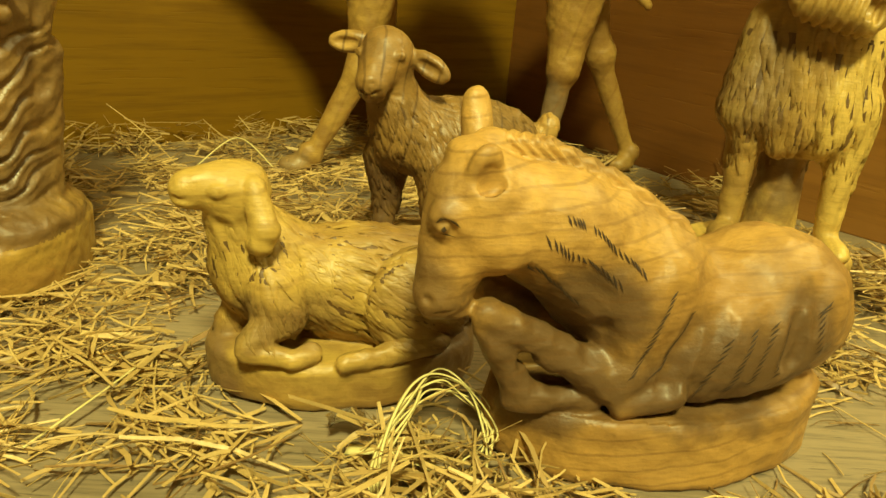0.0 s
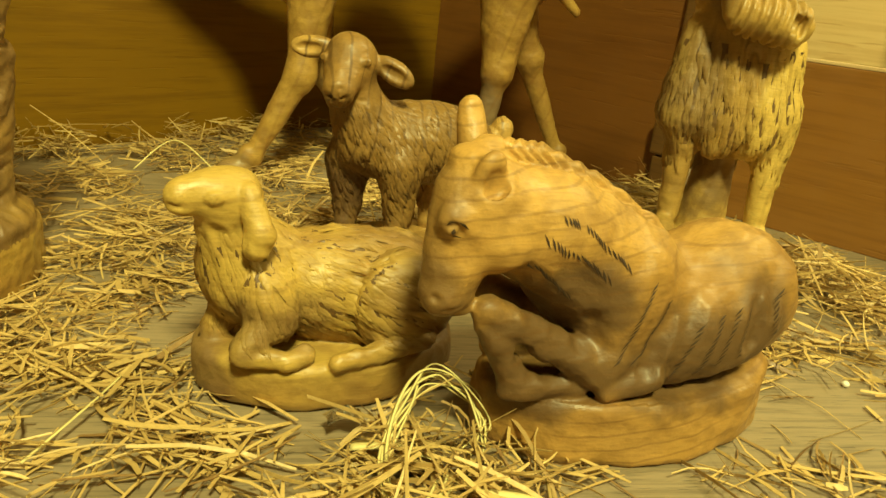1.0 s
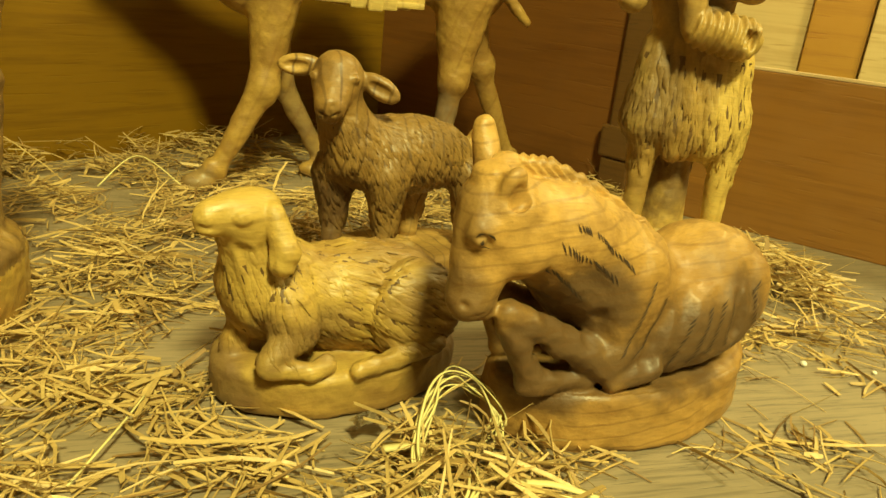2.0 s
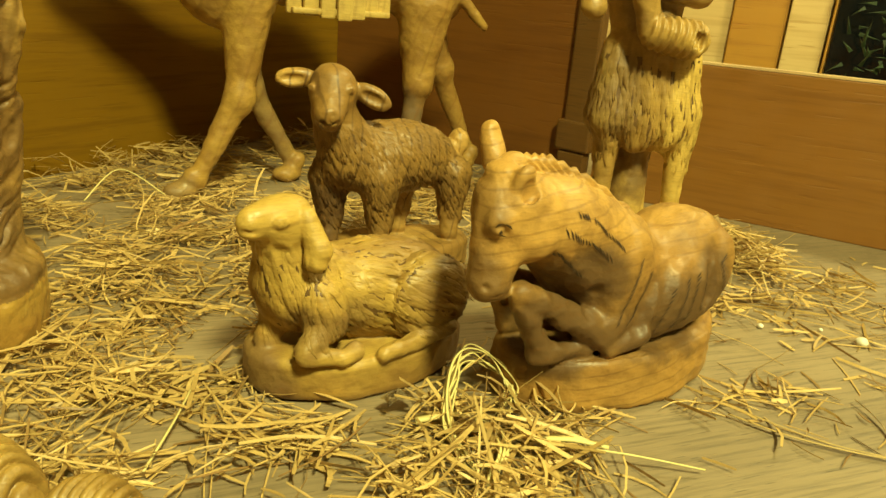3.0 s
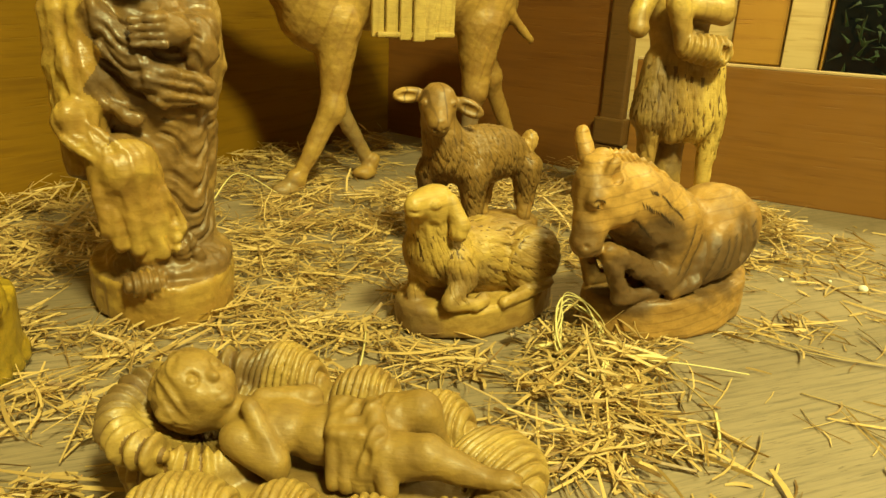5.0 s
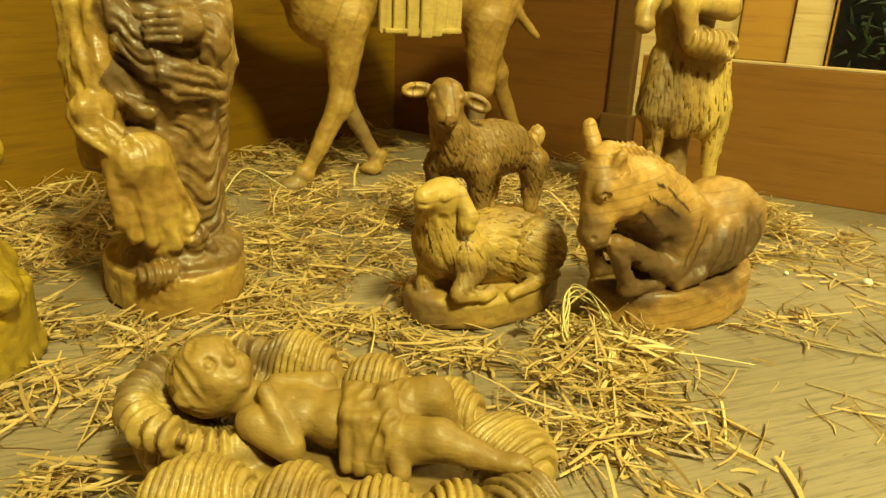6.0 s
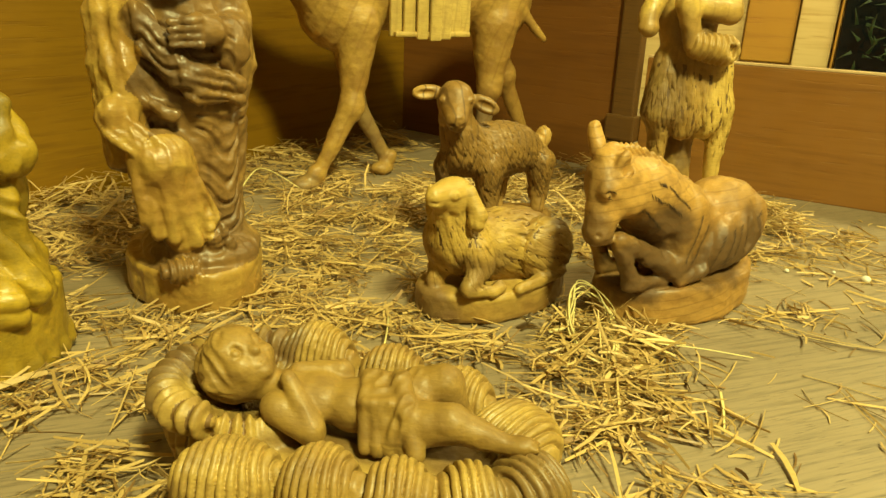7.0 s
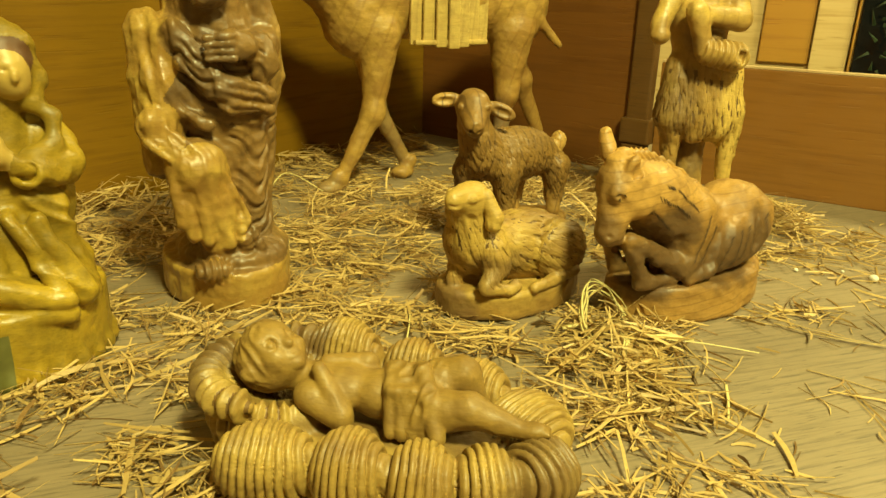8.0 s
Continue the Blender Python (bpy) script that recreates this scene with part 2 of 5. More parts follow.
def mesh_object(name, verts, faces, materials, parent=None, smooth=True, index=None):
    me = bpy.data.meshes.new(name)
    me.from_pydata(verts if isinstance(verts, list) else verts.tolist(), [], faces if isinstance(faces, list) else faces.tolist())
    for m in materials:
        me.materials.append(m)
    if smooth:
        me.polygons.foreach_set("use_smooth", np.ones(len(me.polygons), bool))
    if index is not None:
        me.polygons.foreach_set("material_index", np.asarray(index, np.int32))
    me.update()
    ob = new(name, me)
    ob.parent = parent
    return ob


def part(name, bm, material, parent, label=""):
    me = bpy.data.meshes.new(name)
    bm.to_mesh(me)
    bm.free()
    me.materials.append(material)
    ob = new(name, me)
    ob.parent = parent
    return tagged(ob, label) if label else ob


def slab(centre, size, bevel=0.001, turn=None):
    bm = bmesh.new()
    bmesh.ops.create_cube(bm, size=1.0)
    bmesh.ops.scale(bm, vec=size, verts=bm.verts)
    if bevel:
        bmesh.ops.bevel(bm, geom=bm.edges[:], offset=bevel, segments=2, affect="EDGES", profile=0.6)
    if turn:
        bmesh.ops.transform(bm, matrix=pose(0, 0, 0, *turn), verts=bm.verts)
    bmesh.ops.translate(bm, vec=centre, verts=bm.verts)
    return bm


def value_noise(p, seed=0):
    """Smooth value noise in 0..1 for an (n, 3) array."""
    i = np.floor(p).astype(np.int64)
    f = p - i
    f = f * f * (3 - 2 * f)
    out = np.zeros(len(p))
    for dx in (0, 1):
        for dy in (0, 1):
            for dz in (0, 1):
                h = ((i[:, 0] + dx) * 73856093) ^ ((i[:, 1] + dy) * 19349663) ^ ((i[:, 2] + dz) * 83492791) ^ (seed * 2654435761)
                h = (h ^ (h >> 13)) * 1274126177
                h = (h ^ (h >> 16)) & 0xFFFF
                w = (f[:, 0] if dx else 1 - f[:, 0]) * (f[:, 1] if dy else 1 - f[:, 1]) * (f[:, 2] if dz else 1 - f[:, 2])
                out += w * h / 65535.0
    return out


def streaks(p, along, length, width, seed=0):
    """Carved strokes that run along a direction: 0 in a groove, 1 on a ridge."""
    a = np.array(along, float)
    a /= np.linalg.norm(a)
    t = p @ a
    across = p - np.outer(t, a)
    q = across / width + np.outer(t / length, a)
    n = value_noise(q + 31.7, seed)
    return 1 - np.abs(2 * n - 1)


class Carving:
    """A solid carved out of rounded forms that flow into one another."""

    def __init__(self, h):
        self.h, self.ops = h, []

    def ell(self, c, r, turn=(0, 0, 0), k=0.006, cut=False):
        self.ops.append(("ell", np.array(c, float), np.array(r, float), np.array(Euler([radians(a) for a in turn]).to_matrix()).T, k, cut))
        return self

    def cap(self, a, b, ra, rb, k=0.006, cut=False):
        self.ops.append(("cap", np.array(a, float), np.array(b, float), (ra, rb), k, cut))
        return self

    def disc(self, c, r, half, edge=0.005, k=0.004, cut=False):
        """An upright elliptic drum with a rounded edge."""
        self.ops.append(("disc", np.array(c, float), np.array(r, float), (half, edge), k, cut))
        return self

    def bounds(self, op):
        if op[0] == "cap":
            r = max(op[3])
            return np.minimum(op[1], op[2]) - r, np.maximum(op[1], op[2]) + r
        if op[0] == "ell":
            r = np.full(3, op[2].max())
            return op[1] - r, op[1] + r
        r = np.array([op[2][0], op[2][1], op[3][0]])
        return op[1] - r, op[1] + r

    def field(self):
        h = self.h
        los, his = zip(*[self.bounds(o) for o in self.ops if not o[5 if o[0] == "ell" else -1]])
        lo, hi = np.min(los, 0) - 4 * h, np.max(his, 0) + 4 * h
        n = np.ceil((hi - lo) / h).astype(int) + 1
        f = np.full(n, 0.02, np.float32)
        axes = [lo[i] + h * np.arange(n[i]) for i in range(3)]
        for op in self.ops:
            k, cut = op[-2], op[-1]
            a, b = self.bounds(op)
            pad = 0.012 + k
            s = [slice(max(0, int((a[i] - pad - lo[i]) / h)), min(n[i], int((b[i] + pad - lo[i]) / h) + 2)) for i in range(3)]
            p = np.stack(np.meshgrid(*[axes[i][s[i]] for i in range(3)], indexing="ij"), -1).astype(np.float32)
            if op[0] == "ell":
                q = (p - op[1].astype(np.float32)) @ op[3].T.astype(np.float32)
                k0 = np.linalg.norm(q / op[2], axis=-1)
                k1 = np.linalg.norm(q / op[2] ** 2, axis=-1) + 1e-9
                d = k0 * (k0 - 1) / k1
            elif op[0] == "cap":
                ab = op[2] - op[1]
                q = p - op[1]
                t = np.clip((q @ ab) / max(ab @ ab, 1e-12), 0, 1)
                d = np.linalg.norm(q - t[..., None] * ab, axis=-1) - (op[3][0] + (op[3][1] - op[3][0]) * t)
            else:
                half, e = op[3]
                q = p - op[1]
                rr = op[2][:2] - e
                k0 = np.sqrt((q[..., 0] / rr[0]) ** 2 + (q[..., 1] / rr[1]) ** 2)
                k1 = np.sqrt((q[..., 0] / rr[0] ** 2) ** 2 + (q[..., 1] / rr[1] ** 2) ** 2) + 1e-9
                dx = k0 * (k0 - 1) / k1
                dz = np.abs(q[..., 2]) - (half - e)
                d = np.minimum(np.maximum(dx, dz), 0) + np.hypot(np.maximum(dx, 0), np.maximum(dz, 0)) - e
            old = f[s[0], s[1], s[2]]
            if cut:
                d = -d
                g = np.maximum(k - np.abs(old - d), 0) / k
                f[s[0], s[1], s[2]] = np.maximum(old, d) + g * g * k * 0.25
            else:
                g = np.maximum(k - np.abs(old - d), 0) / k
                f[s[0], s[1], s[2]] = np.minimum(old, d) - g * g * k * 0.25
        return f, lo

    def surface(self):
        f, lo = self.field()
        s = f < 0
        n = f.shape
        cnt = np.zeros([m - 1 for m in n], np.int8)
        for dx in (0, 1):
            for dy in (0, 1):
                for dz in (0, 1):
                    cnt += s[dx:n[0] - 1 + dx, dy:n[1] - 1 + dy, dz:n[2] - 1 + dz]
        act = (cnt > 0) & (cnt < 8)
        idx = np.full(act.shape, -1, np.int64)
        cell = np.argwhere(act)
        idx[act] = np.arange(len(cell))
        acc, num = np.zeros((len(cell), 3)), np.zeros(len(cell))
        for axis in range(3):
            for u in (0, 1):
                for w in (0, 1):
                    o = np.zeros(3, int)
                    o[(axis + 1) % 3], o[(axis + 2) % 3] = u, w
                    e = o.copy()
                    e[axis] = 1
                    a, b = cell + o, cell + e
                    fa, fb = f[a[:, 0], a[:, 1], a[:, 2]], f[b[:, 0], b[:, 1], b[:, 2]]
                    x = (fa < 0) != (fb < 0)
                    t = np.where(x, fa / np.where(x, fa - fb, 1), 0)
                    q = np.tile(o.astype(float), (len(cell), 1))
                    q[:, axis] += t
                    acc += q * x[:, None]
                    num += x
        verts = lo + self.h * (cell + acc / num[:, None])
        quads = []
        for axis in range(3):
            a1, a2 = (axis + 1) % 3, (axis + 2) % 3
            sl0, sl1 = [slice(None)] * 3, [slice(None)] * 3
            sl0[axis], sl1[axis] = slice(0, -1), slice(1, None)
            e = np.argwhere(s[tuple(sl0)] != s[tuple(sl1)])
            inside = s[e[:, 0], e[:, 1], e[:, 2]]
            cs = []
            for d1, d2 in ((-1, -1), (0, -1), (0, 0), (-1, 0)):
                c = e.copy()
                c[:, a1] += d1
                c[:, a2] += d2
                cs.append(idx[c[:, 0], c[:, 1], c[:, 2]])
            q = np.stack(cs, 1)
            quads.append(np.where(inside[:, None], q, q[:, ::-1]))
        quads = np.concatenate(quads)
        for _ in range(2):
            verts = relax(verts, quads, 0.4)
        return verts, quads


def relax(v, q, amount):
    s, c = np.zeros_like(v), np.zeros(len(v))
    for i in range(4):
        for j in (1, 3):
            np.add.at(s, q[:, i], v[q[:, (i + j) % 4]])
            np.add.at(c, q[:, i], 1)
    return v + amount * (s / c[:, None] - v)


def normals(v, q):
    fn = np.cross(v[q[:, 2]] - v[q[:, 0]], v[q[:, 3]] - v[q[:, 1]])
    out = np.zeros_like(v)
    for i in range(4):
        np.add.at(out, q[:, i], fn)
    return out / (np.linalg.norm(out, axis=1)[:, None] + 1e-12)


def knife(p, size=0.011, amount=0.0009):
    """Shallow facets that a knife leaves."""
    return amount * (value_noise(p / size, 5) - 0.5) * 2 + 0.5 * amount * (value_noise(p / (size * 0.4), 6) - 0.5) * 2


def scoops(p, size, amount, seed=0):
    """Shallow dishes of a gouge, with soft ridges where they meet."""
    q = p / size
    i = np.floor(q).astype(np.int64)
    best = np.full(len(p), 9.0)
    for dx in (-1, 0, 1):
        for dy in (-1, 0, 1):
            for dz in (-1, 0, 1):
                c = i + np.array((dx, dy, dz))
                h = (c[:, 0] * 73856093) ^ (c[:, 1] * 19349663) ^ (c[:, 2] * 83492791) ^ (seed * 2654435761)
                d = np.zeros(len(p))
                for axis in range(3):
                    h = (h ^ (h >> 13)) * 1274126177
                    h = (h ^ (h >> 16)) & 0xFFFFFFF
                    d += (q[:, axis] - c[:, axis] - (h & 0xFFFF) / 65535.0) ** 2
                best = np.minimum(best, d)
    return amount * (np.minimum(best, 1.0) - 0.35)


def ball(x, c, r, soft=0.3):
    """1 inside an ellipsoid, fading to 0 outside."""
    d = np.linalg.norm((x - np.array(c)) / np.array(r), axis=1)
    return np.clip((1 + soft - d) / soft, 0, 1)


def locks_on(v, nrm, spec, rng):
    """Raised carved locks that follow the skin. spec: mask, flow, count, length, width, height."""
    mask, flow, count, length, width, height = spec
    m = mask(v)
    pool = np.nonzero(m > 0.5)[0]
    tree = KDTree(len(v))
    for i, q in enumerate(v):
        tree.insert(q, i)
    tree.balance()
    # evenly spread roots
    order, roots, cell = rng.permutation(pool), [], {}
    gap = width * 0.98
    for i in order:
        key = tuple(np.floor(v[i] / gap).astype(int))
        if cell.get(key, 0) < 1:
            cell[key] = 1
            roots.append(i)
        if len(roots) >= count:
            break
    vs, fs = [], []
    n = 6
    for r in roots:
        p, k = v[r], len(vs)
        size = rng.uniform(0.7, 1.25)
        step = length * size / (n - 1)
        last = None
        for i in range(n):
            t = i / (n - 1)
            up = nrm[tree.find(p)[1]]
            d = flow(p)
            d = d - up * (d @ up)
            d /= np.linalg.norm(d) + 1e-9
            if last is None:
                d0 = rng.normal(0, 0.12)
            side = np.cross(up, d)
            d = d + side * d0
            w = width * size * 0.5 * (math.sin(math.pi * (0.12 + 0.88 * t) ** 0.8) + 0.05)
            h = height * size * (0.25 + 0.75 * t) * (1 if i < n - 1 else 0.3)
            vs += [p - side * w - up * 0.0004, p + up * h, p + side * w - up * 0.0004]
            if i:
                fs += [(k + 3 * i - 3, k + 3 * i - 2, k + 3 * i + 1, k + 3 * i), (k + 3 * i - 2, k + 3 * i - 1, k + 3 * i + 2, k + 3 * i + 1)]
            last = p
            p = np.array(tree.find(p + d * step)[0])
        e = k + 3 * (n - 1)
        fs.append((e, e + 1, e + 2))
    fs = [f[::-1] for f in fs]
    return np.array(vs), fs


def carve(name, carving, place, materials, relief, cuts=(), index=None, label="", category="", locks=(), dark_ground=False):
    v, q = carving.surface()
    nrm = normals(v, q)
    v = v + nrm * relief(v)[:, None]
    skin = len(v)
    ids = list(index(v[q].mean(1))) if index else [0] * len(q)
    faces = [tuple(r) for r in q.tolist()]
    vs = [v]
    total = skin
    for a, b, wide in cuts:
        # a short burnt stroke laid on the nearest skin
        a, b = np.array(a, float), np.array(b, float)
        laid = []
        for e in (a, b, (a + b) / 2):
            i = np.argmin(((v - e) ** 2).sum(1))
            laid.append(e - nrm[i] * np.dot(e - v[i], nrm[i]) + nrm[i] * 0.0003)
        pa, pb, mid = laid
        side = np.cross(pb - pa, nrm[i])
        side *= wide / (np.linalg.norm(side) + 1e-9)
        up = nrm[i] * 0.0003
        vs.append(np.array([pa, mid - side + up * 0.2, pb, mid + side + up * 0.2, mid + up]))
        faces += [(total + f, total + (f + 1) % 4, total + 4) for f in range(4)]
        ids += [len(materials) - 1] * 4
        total += 5
    rng = np.random.RandomState(17)
    for spec in locks:
        lv, lf = locks_on(v, nrm, spec, rng)
        vs.append(lv)
        faces += [tuple(i + total for i in f) for f in lf]
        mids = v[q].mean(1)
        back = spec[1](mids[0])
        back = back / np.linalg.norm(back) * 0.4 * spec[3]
        # with dark_ground, skin below the locks is coloured dark as painted shade
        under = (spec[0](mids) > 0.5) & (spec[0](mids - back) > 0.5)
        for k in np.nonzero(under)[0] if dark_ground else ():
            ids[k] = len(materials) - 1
        ids += [0] * len(lf)
        total += len(lv)
    ob = mesh_object(name, np.concatenate(vs), faces, materials, index=ids)
    ob.matrix_world = place
    return tagged(ob, label, category)

# ---- the stable and the room ----
CORNER = Vector((0.152, 1.13))
POST = Vector((0.36, 0.777))
PANEL_A, PANEL_B = Vector((0.384, 0.742)), Vector((0.80, 0.258))
LEFT_END = Vector((-0.715, 0.453))


def wall_between(name, a, b, z0, z1, thick, material, label, outward, bevel=0.0015):
    d = b - a
    mid = (a + b) / 2 + Vector((d.y, -d.x)).normalized() * thick / 2 * outward
    ob = part(name, slab((0, 0, (z1 - z0) / 2), (d.length, thick, z1 - z0), bevel), material, None, label)
    ob.matrix_world = pose(mid.x, mid.y, z0, 0, 0, math.degrees(math.atan2(d.y, d.x)))
    return tagged(ob, kind="structure", category="wall")


floor = part("floor", slab((0.0, 0.35, -0.415), (1.9, 1.9, 0.83), 0.002), OAK, None, "grey oak-veneered board strewn with straw")
tagged(floor, kind="structure", category="floor")
wall_between("wall_left", LEFT_END, CORNER + (CORNER - LEFT_END).normalized() * 0.02, 0.0, 0.62, 0.012, LEFT_PLY, "ochre plywood back wall of the stable", -1)
wall_between("wall_back", CORNER, POST, 0.0, 0.62, 0.012, BACK_PLY, "red-brown plywood wall of the stable", -1)
panel = wall_between("wall_panel", PANEL_A, PANEL_B, 0.0, 0.164, 0.014, PANEL_PLY, "low orange-brown plywood side wall", -1)
edge = wall_between("trim_panel_edge", PANEL_A, PANEL_B, 0.1641, 0.167, 0.014, RAW_EDGE, "pale raw upper edge of the plywood wall", -1, 0.0006)


def stable_post():
    base = tagged(new("stable_post"), "brown wooden corner post with a plinth", "post")
    d = (POST - CORNER).normalized()
    base.matrix_world = pose(POST.x + d.x * 0.018, POST.y + d.y * 0.018, 0, 0, 0, math.degrees(math.atan2(d.y, d.x)))
    part("shaft", slab((0, 0.001, 0.31), (0.034, 0.016, 0.62), 0.003), POST_PLY, base)
    part("plinth", slab((0, -0.001, 0.065), (0.046, 0.022, 0.036), 0.003), POST_PLY, base)
    part("foot", slab((0, -0.004, 0.0225), (0.036, 0.014, 0.045), 0.002), POST_PLY, base)


stable_post()


def room():
    """The room round the display: floor, ceiling and plain walls, seen over the low wall alone."""
    turn = -45
    far = pose(0, 0, 0, 0, 0, turn)

    def put(name, centre, size, material, label, kind="wall"):
        ob = part(name, slab(centre, size, 0.0), material, None, label)
        ob.matrix_world = far
        tagged(ob, kind="structure", category=kind)
    put("room_floor", (0, 0, -0.88), (6.4, 6.4, 0.1), CARPET, "brown carpet of the room", "floor")
    put("ceiling", (0, 0, 1.75), (6.4, 6.4, 0.1), PLASTER, "cream plaster ceiling of the room", "ceiling")
    put("wall_east", (0, 1.86, 0.4), (6.4, 0.1, 2.6), PINE, "pale pine panelled wall of the room")
    put("wall_west", (0, -3.0, 0.4), (6.4, 0.1, 2.6), PLASTER, "cream plaster wall of the room")
    put("wall_south", (3.0, -0.6, 0.4), (0.1, 4.8, 2.6), PLASTER, "cream plaster wall of the room")
    put("wall_north", (-3.0, -0.6, 0.4), (0.1, 4.8, 2.6), PLASTER, "cream plaster wall of the room")


room()


def far_board(name, s0, s1, z0, z1, depth, material, label, category):
    """A board on the far room wall; s runs along it."""
    ob = part(name, slab(((s0 + s1) / 2, 1.808 - depth / 2, (z0 + z1) / 2), (s1 - s0, depth, z1 - z0), 0.003), material, None, label)
    ob.matrix_world = pose(0, 0, 0, 0, 0, -45)
    return tagged(ob, kind="structure", category=category)


# s = (x - y) / sqrt 2 along the far wall
far_board("door_1", -0.205, -0.09, 0.10, 1.3, 0.012, OCHRE_PINE, "ochre pine door panel", "door")
far_board("trim_door_stile", -0.086, -0.005, -0.8, 1.3, 0.022, PINE, "pale pine door frame", "trim")
far_board("trim_window_left", -0.001, 0.004, -0.8, 1.3, 0.035, OCHRE_PINE, "dark edge of the window frame", "trim")
far_board("window_1", 0.008, 0.9, -0.6, 1.3, 0.01, NIGHT, "dark window at night", "window")


def fir_branch():
    """Fir twigs with gold ornaments before the dark window."""
    rng = np.random.RandomState(4)
    vs, fs = [], []
    for _ in range(900):
        s, z = rng.uniform(0.03, 0.75), rng.uniform(-0.3, 0.42)
        if rng.rand() < 0.35 * (z + 0.3):
            continue
        y = 1.72 - rng.uniform(0, 0.08)
        a, l = rng.uniform(0, 2 * math.pi), rng.uniform(0.015, 0.045)
        d = np.array([math.cos(a), rng.uniform(-0.3, 0.3), math.sin(a)]) * l
        n = np.array([-math.sin(a), 0, math.cos(a)]) * 0.004
        p = np.array([s, y, z])
        k = len(vs)
        vs += [p - n, p + d, p + n, p + d * 0.5 + np.array([0, -0.005, 0])]
        fs += [(k, k + 1, k + 3), (k + 1, k + 2, k + 3), (k + 2, k, k + 3)]
    tree = tagged(new("fir_tree"), "dark green fir with gold ornaments before the window", "tree")
    tree.matrix_world = pose(0, 0, 0, 0, 0, -45)
    mesh_object("needles", [tuple(v) for v in vs], fs, [NEEDLES], tree, False)
    bm = bmesh.new()
    bmesh.ops.create_cone(bm, cap_ends=True, segments=10, radius1=0.03, radius2=0.008, depth=1.25)
    bmesh.ops.translate(bm, vec=(0.42, 1.68, -0.2), verts=bm.verts)
    part("trunk", bm, NEEDLES, tree)
    for s, z, r in ((0.17, 0.235, 0.014), (0.205, 0.225, 0.016), (0.19, 0.19, 0.013), (0.33, 0.3, 0.016), (0.12, 0.07, 0.008)):
        bm = bmesh.new()
        bmesh.ops.create_uvsphere(bm, u_segments=16, v_segments=10, radius=r)
        bmesh.ops.translate(bm, vec=(s, 1.62, z), verts=bm.verts)
        part("ornament", bm, GOLD, tree, "gold ornament")


fir_branch()

# ---- the carved figures ----


def donkey():
    c = Carving(0.0010)
    c.disc((-0.012, 0, 0.0165), (0.0785, 0.0425), 0.0165, 0.006)
    c.ell((0.0, 0, 0.026), (0.070, 0.034, 0.013), (0, -5, 0), 0.006)
    # barrel, rump, chest
    c.ell((0.002, 0.0, 0.066), (0.050, 0.0345, 0.0305), (0, 0, 0), 0.003)
    c.ell((0.031, 0.0, 0.0705), (0.0430, 0.0325, 0.0345), (0, 4, 0), 0.004)
    c.ell((0.046, 0.004, 0.060), (0.024, 0.028, 0.027), (0, 0, 0), 0.008)
    # neck
    c.cap((-0.035, -0.003, 0.080), (-0.072, -0.009, 0.1045), 0.0335, 0.0250, 0.008)
    c.cap((-0.072, -0.009, 0.1055), (-0.103, -0.013, 0.1165), 0.0250, 0.0205, 0.006)
    c.ell((-0.048, -0.004, 0.108), (0.036, 0.017, 0.0125), (0, 30, 0), 0.006)
    # head, nasal ridge, cheek, muzzle, lip, chin
    c.cap((-0.1080, -0.015, 0.1210), (-0.1165, -0.020, 0.0850), 0.0172, 0.0108, 0.005)
    c.cap((-0.1165, -0.017, 0.1220), (-0.1215, -0.020, 0.0860), 0.0098, 0.0088, 0.004)
    c.ell((-0.0985, -0.0215, 0.1070), (0.0165, 0.0138, 0.0165), (0, 25, 0), 0.003)
    c.ell((-0.1205, -0.0205, 0.0815), (0.0094, 0.0108, 0.0088), (0, 10, 0), 0.003)
    c.ell((-0.1140, -0.0200, 0.0765), (0.0072, 0.0082, 0.0044), (0, -8, 0), 0.0015)
    c.ell((-0.1190, -0.0265, 0.1150), (0.0085, 0.0066, 0.0085), (0, 20, 0), 0.003)
    # crest
    c.cap((-0.104, -0.008, 0.1385), (-0.0814, -0.006, 0.1352), 0.0060, 0.0066, 0.0008)
    c.cap((-0.0814, -0.006, 0.1352), (-0.0516, -0.003, 0.1230), 0.0066, 0.0066, 0.0008)
    c.cap((-0.0516, -0.003, 0.1230), (-0.0125, 0.0, 0.1035), 0.0066, 0.0034, 0.0008)
    # ears: one upright, one laid back as a flat facet
    c.cap((-0.1040, 0.006, 0.1365), (-0.1055, 0.0105, 0.1515), 0.0068, 0.0055, 0.003)
    c.ell((-0.1085, -0.0255, 0.1325), (0.0078, 0.0050, 0.0100), (16, -10, 12), 0.0010)
    c.ell((-0.1130, -0.0140, 0.1370), (0.0075, 0.0090, 0.0045), (0, -20, 20), 0.004)
    c.ell((-0.1070, -0.0318, 0.1320), (0.0062, 0.0030, 0.0085), (16, -10, 12), 0.0008, True)
    # folded forelegs
    for v, s in ((-0.0245, 0.0), (0.013, 0.006)):
        c.cap((-0.0990 + s, v, 0.0745), (-0.048, v * 1.12, 0.0470), 0.0064, 0.0102, 0.003)
        c.cap((-0.1005 + s, v, 0.0735), (-0.0860 + s, v, 0.0430), 0.0064, 0.0068, 0.002)
        c.cap((-0.0850 + s, v, 0.0385), (-0.0540 + s, v * 1.05, 0.0370), 0.0066, 0.0058, 0.002)
        c.ell((-0.1015 + s, v, 0.0765), (0.0062, 0.0070, 0.0056), (0, 20, 0), 0.002)
    # shoulder, elbow, thigh, hock
    c.ell((-0.0350, -0.0240, 0.0740), (0.0165, 0.0140, 0.0310), (0, 18, 0), 0.003)
    c.ell((-0.0420, -0.0270, 0.0510), (0.0130, 0.0110, 0.0110), (0, 0, 0), 0.003)
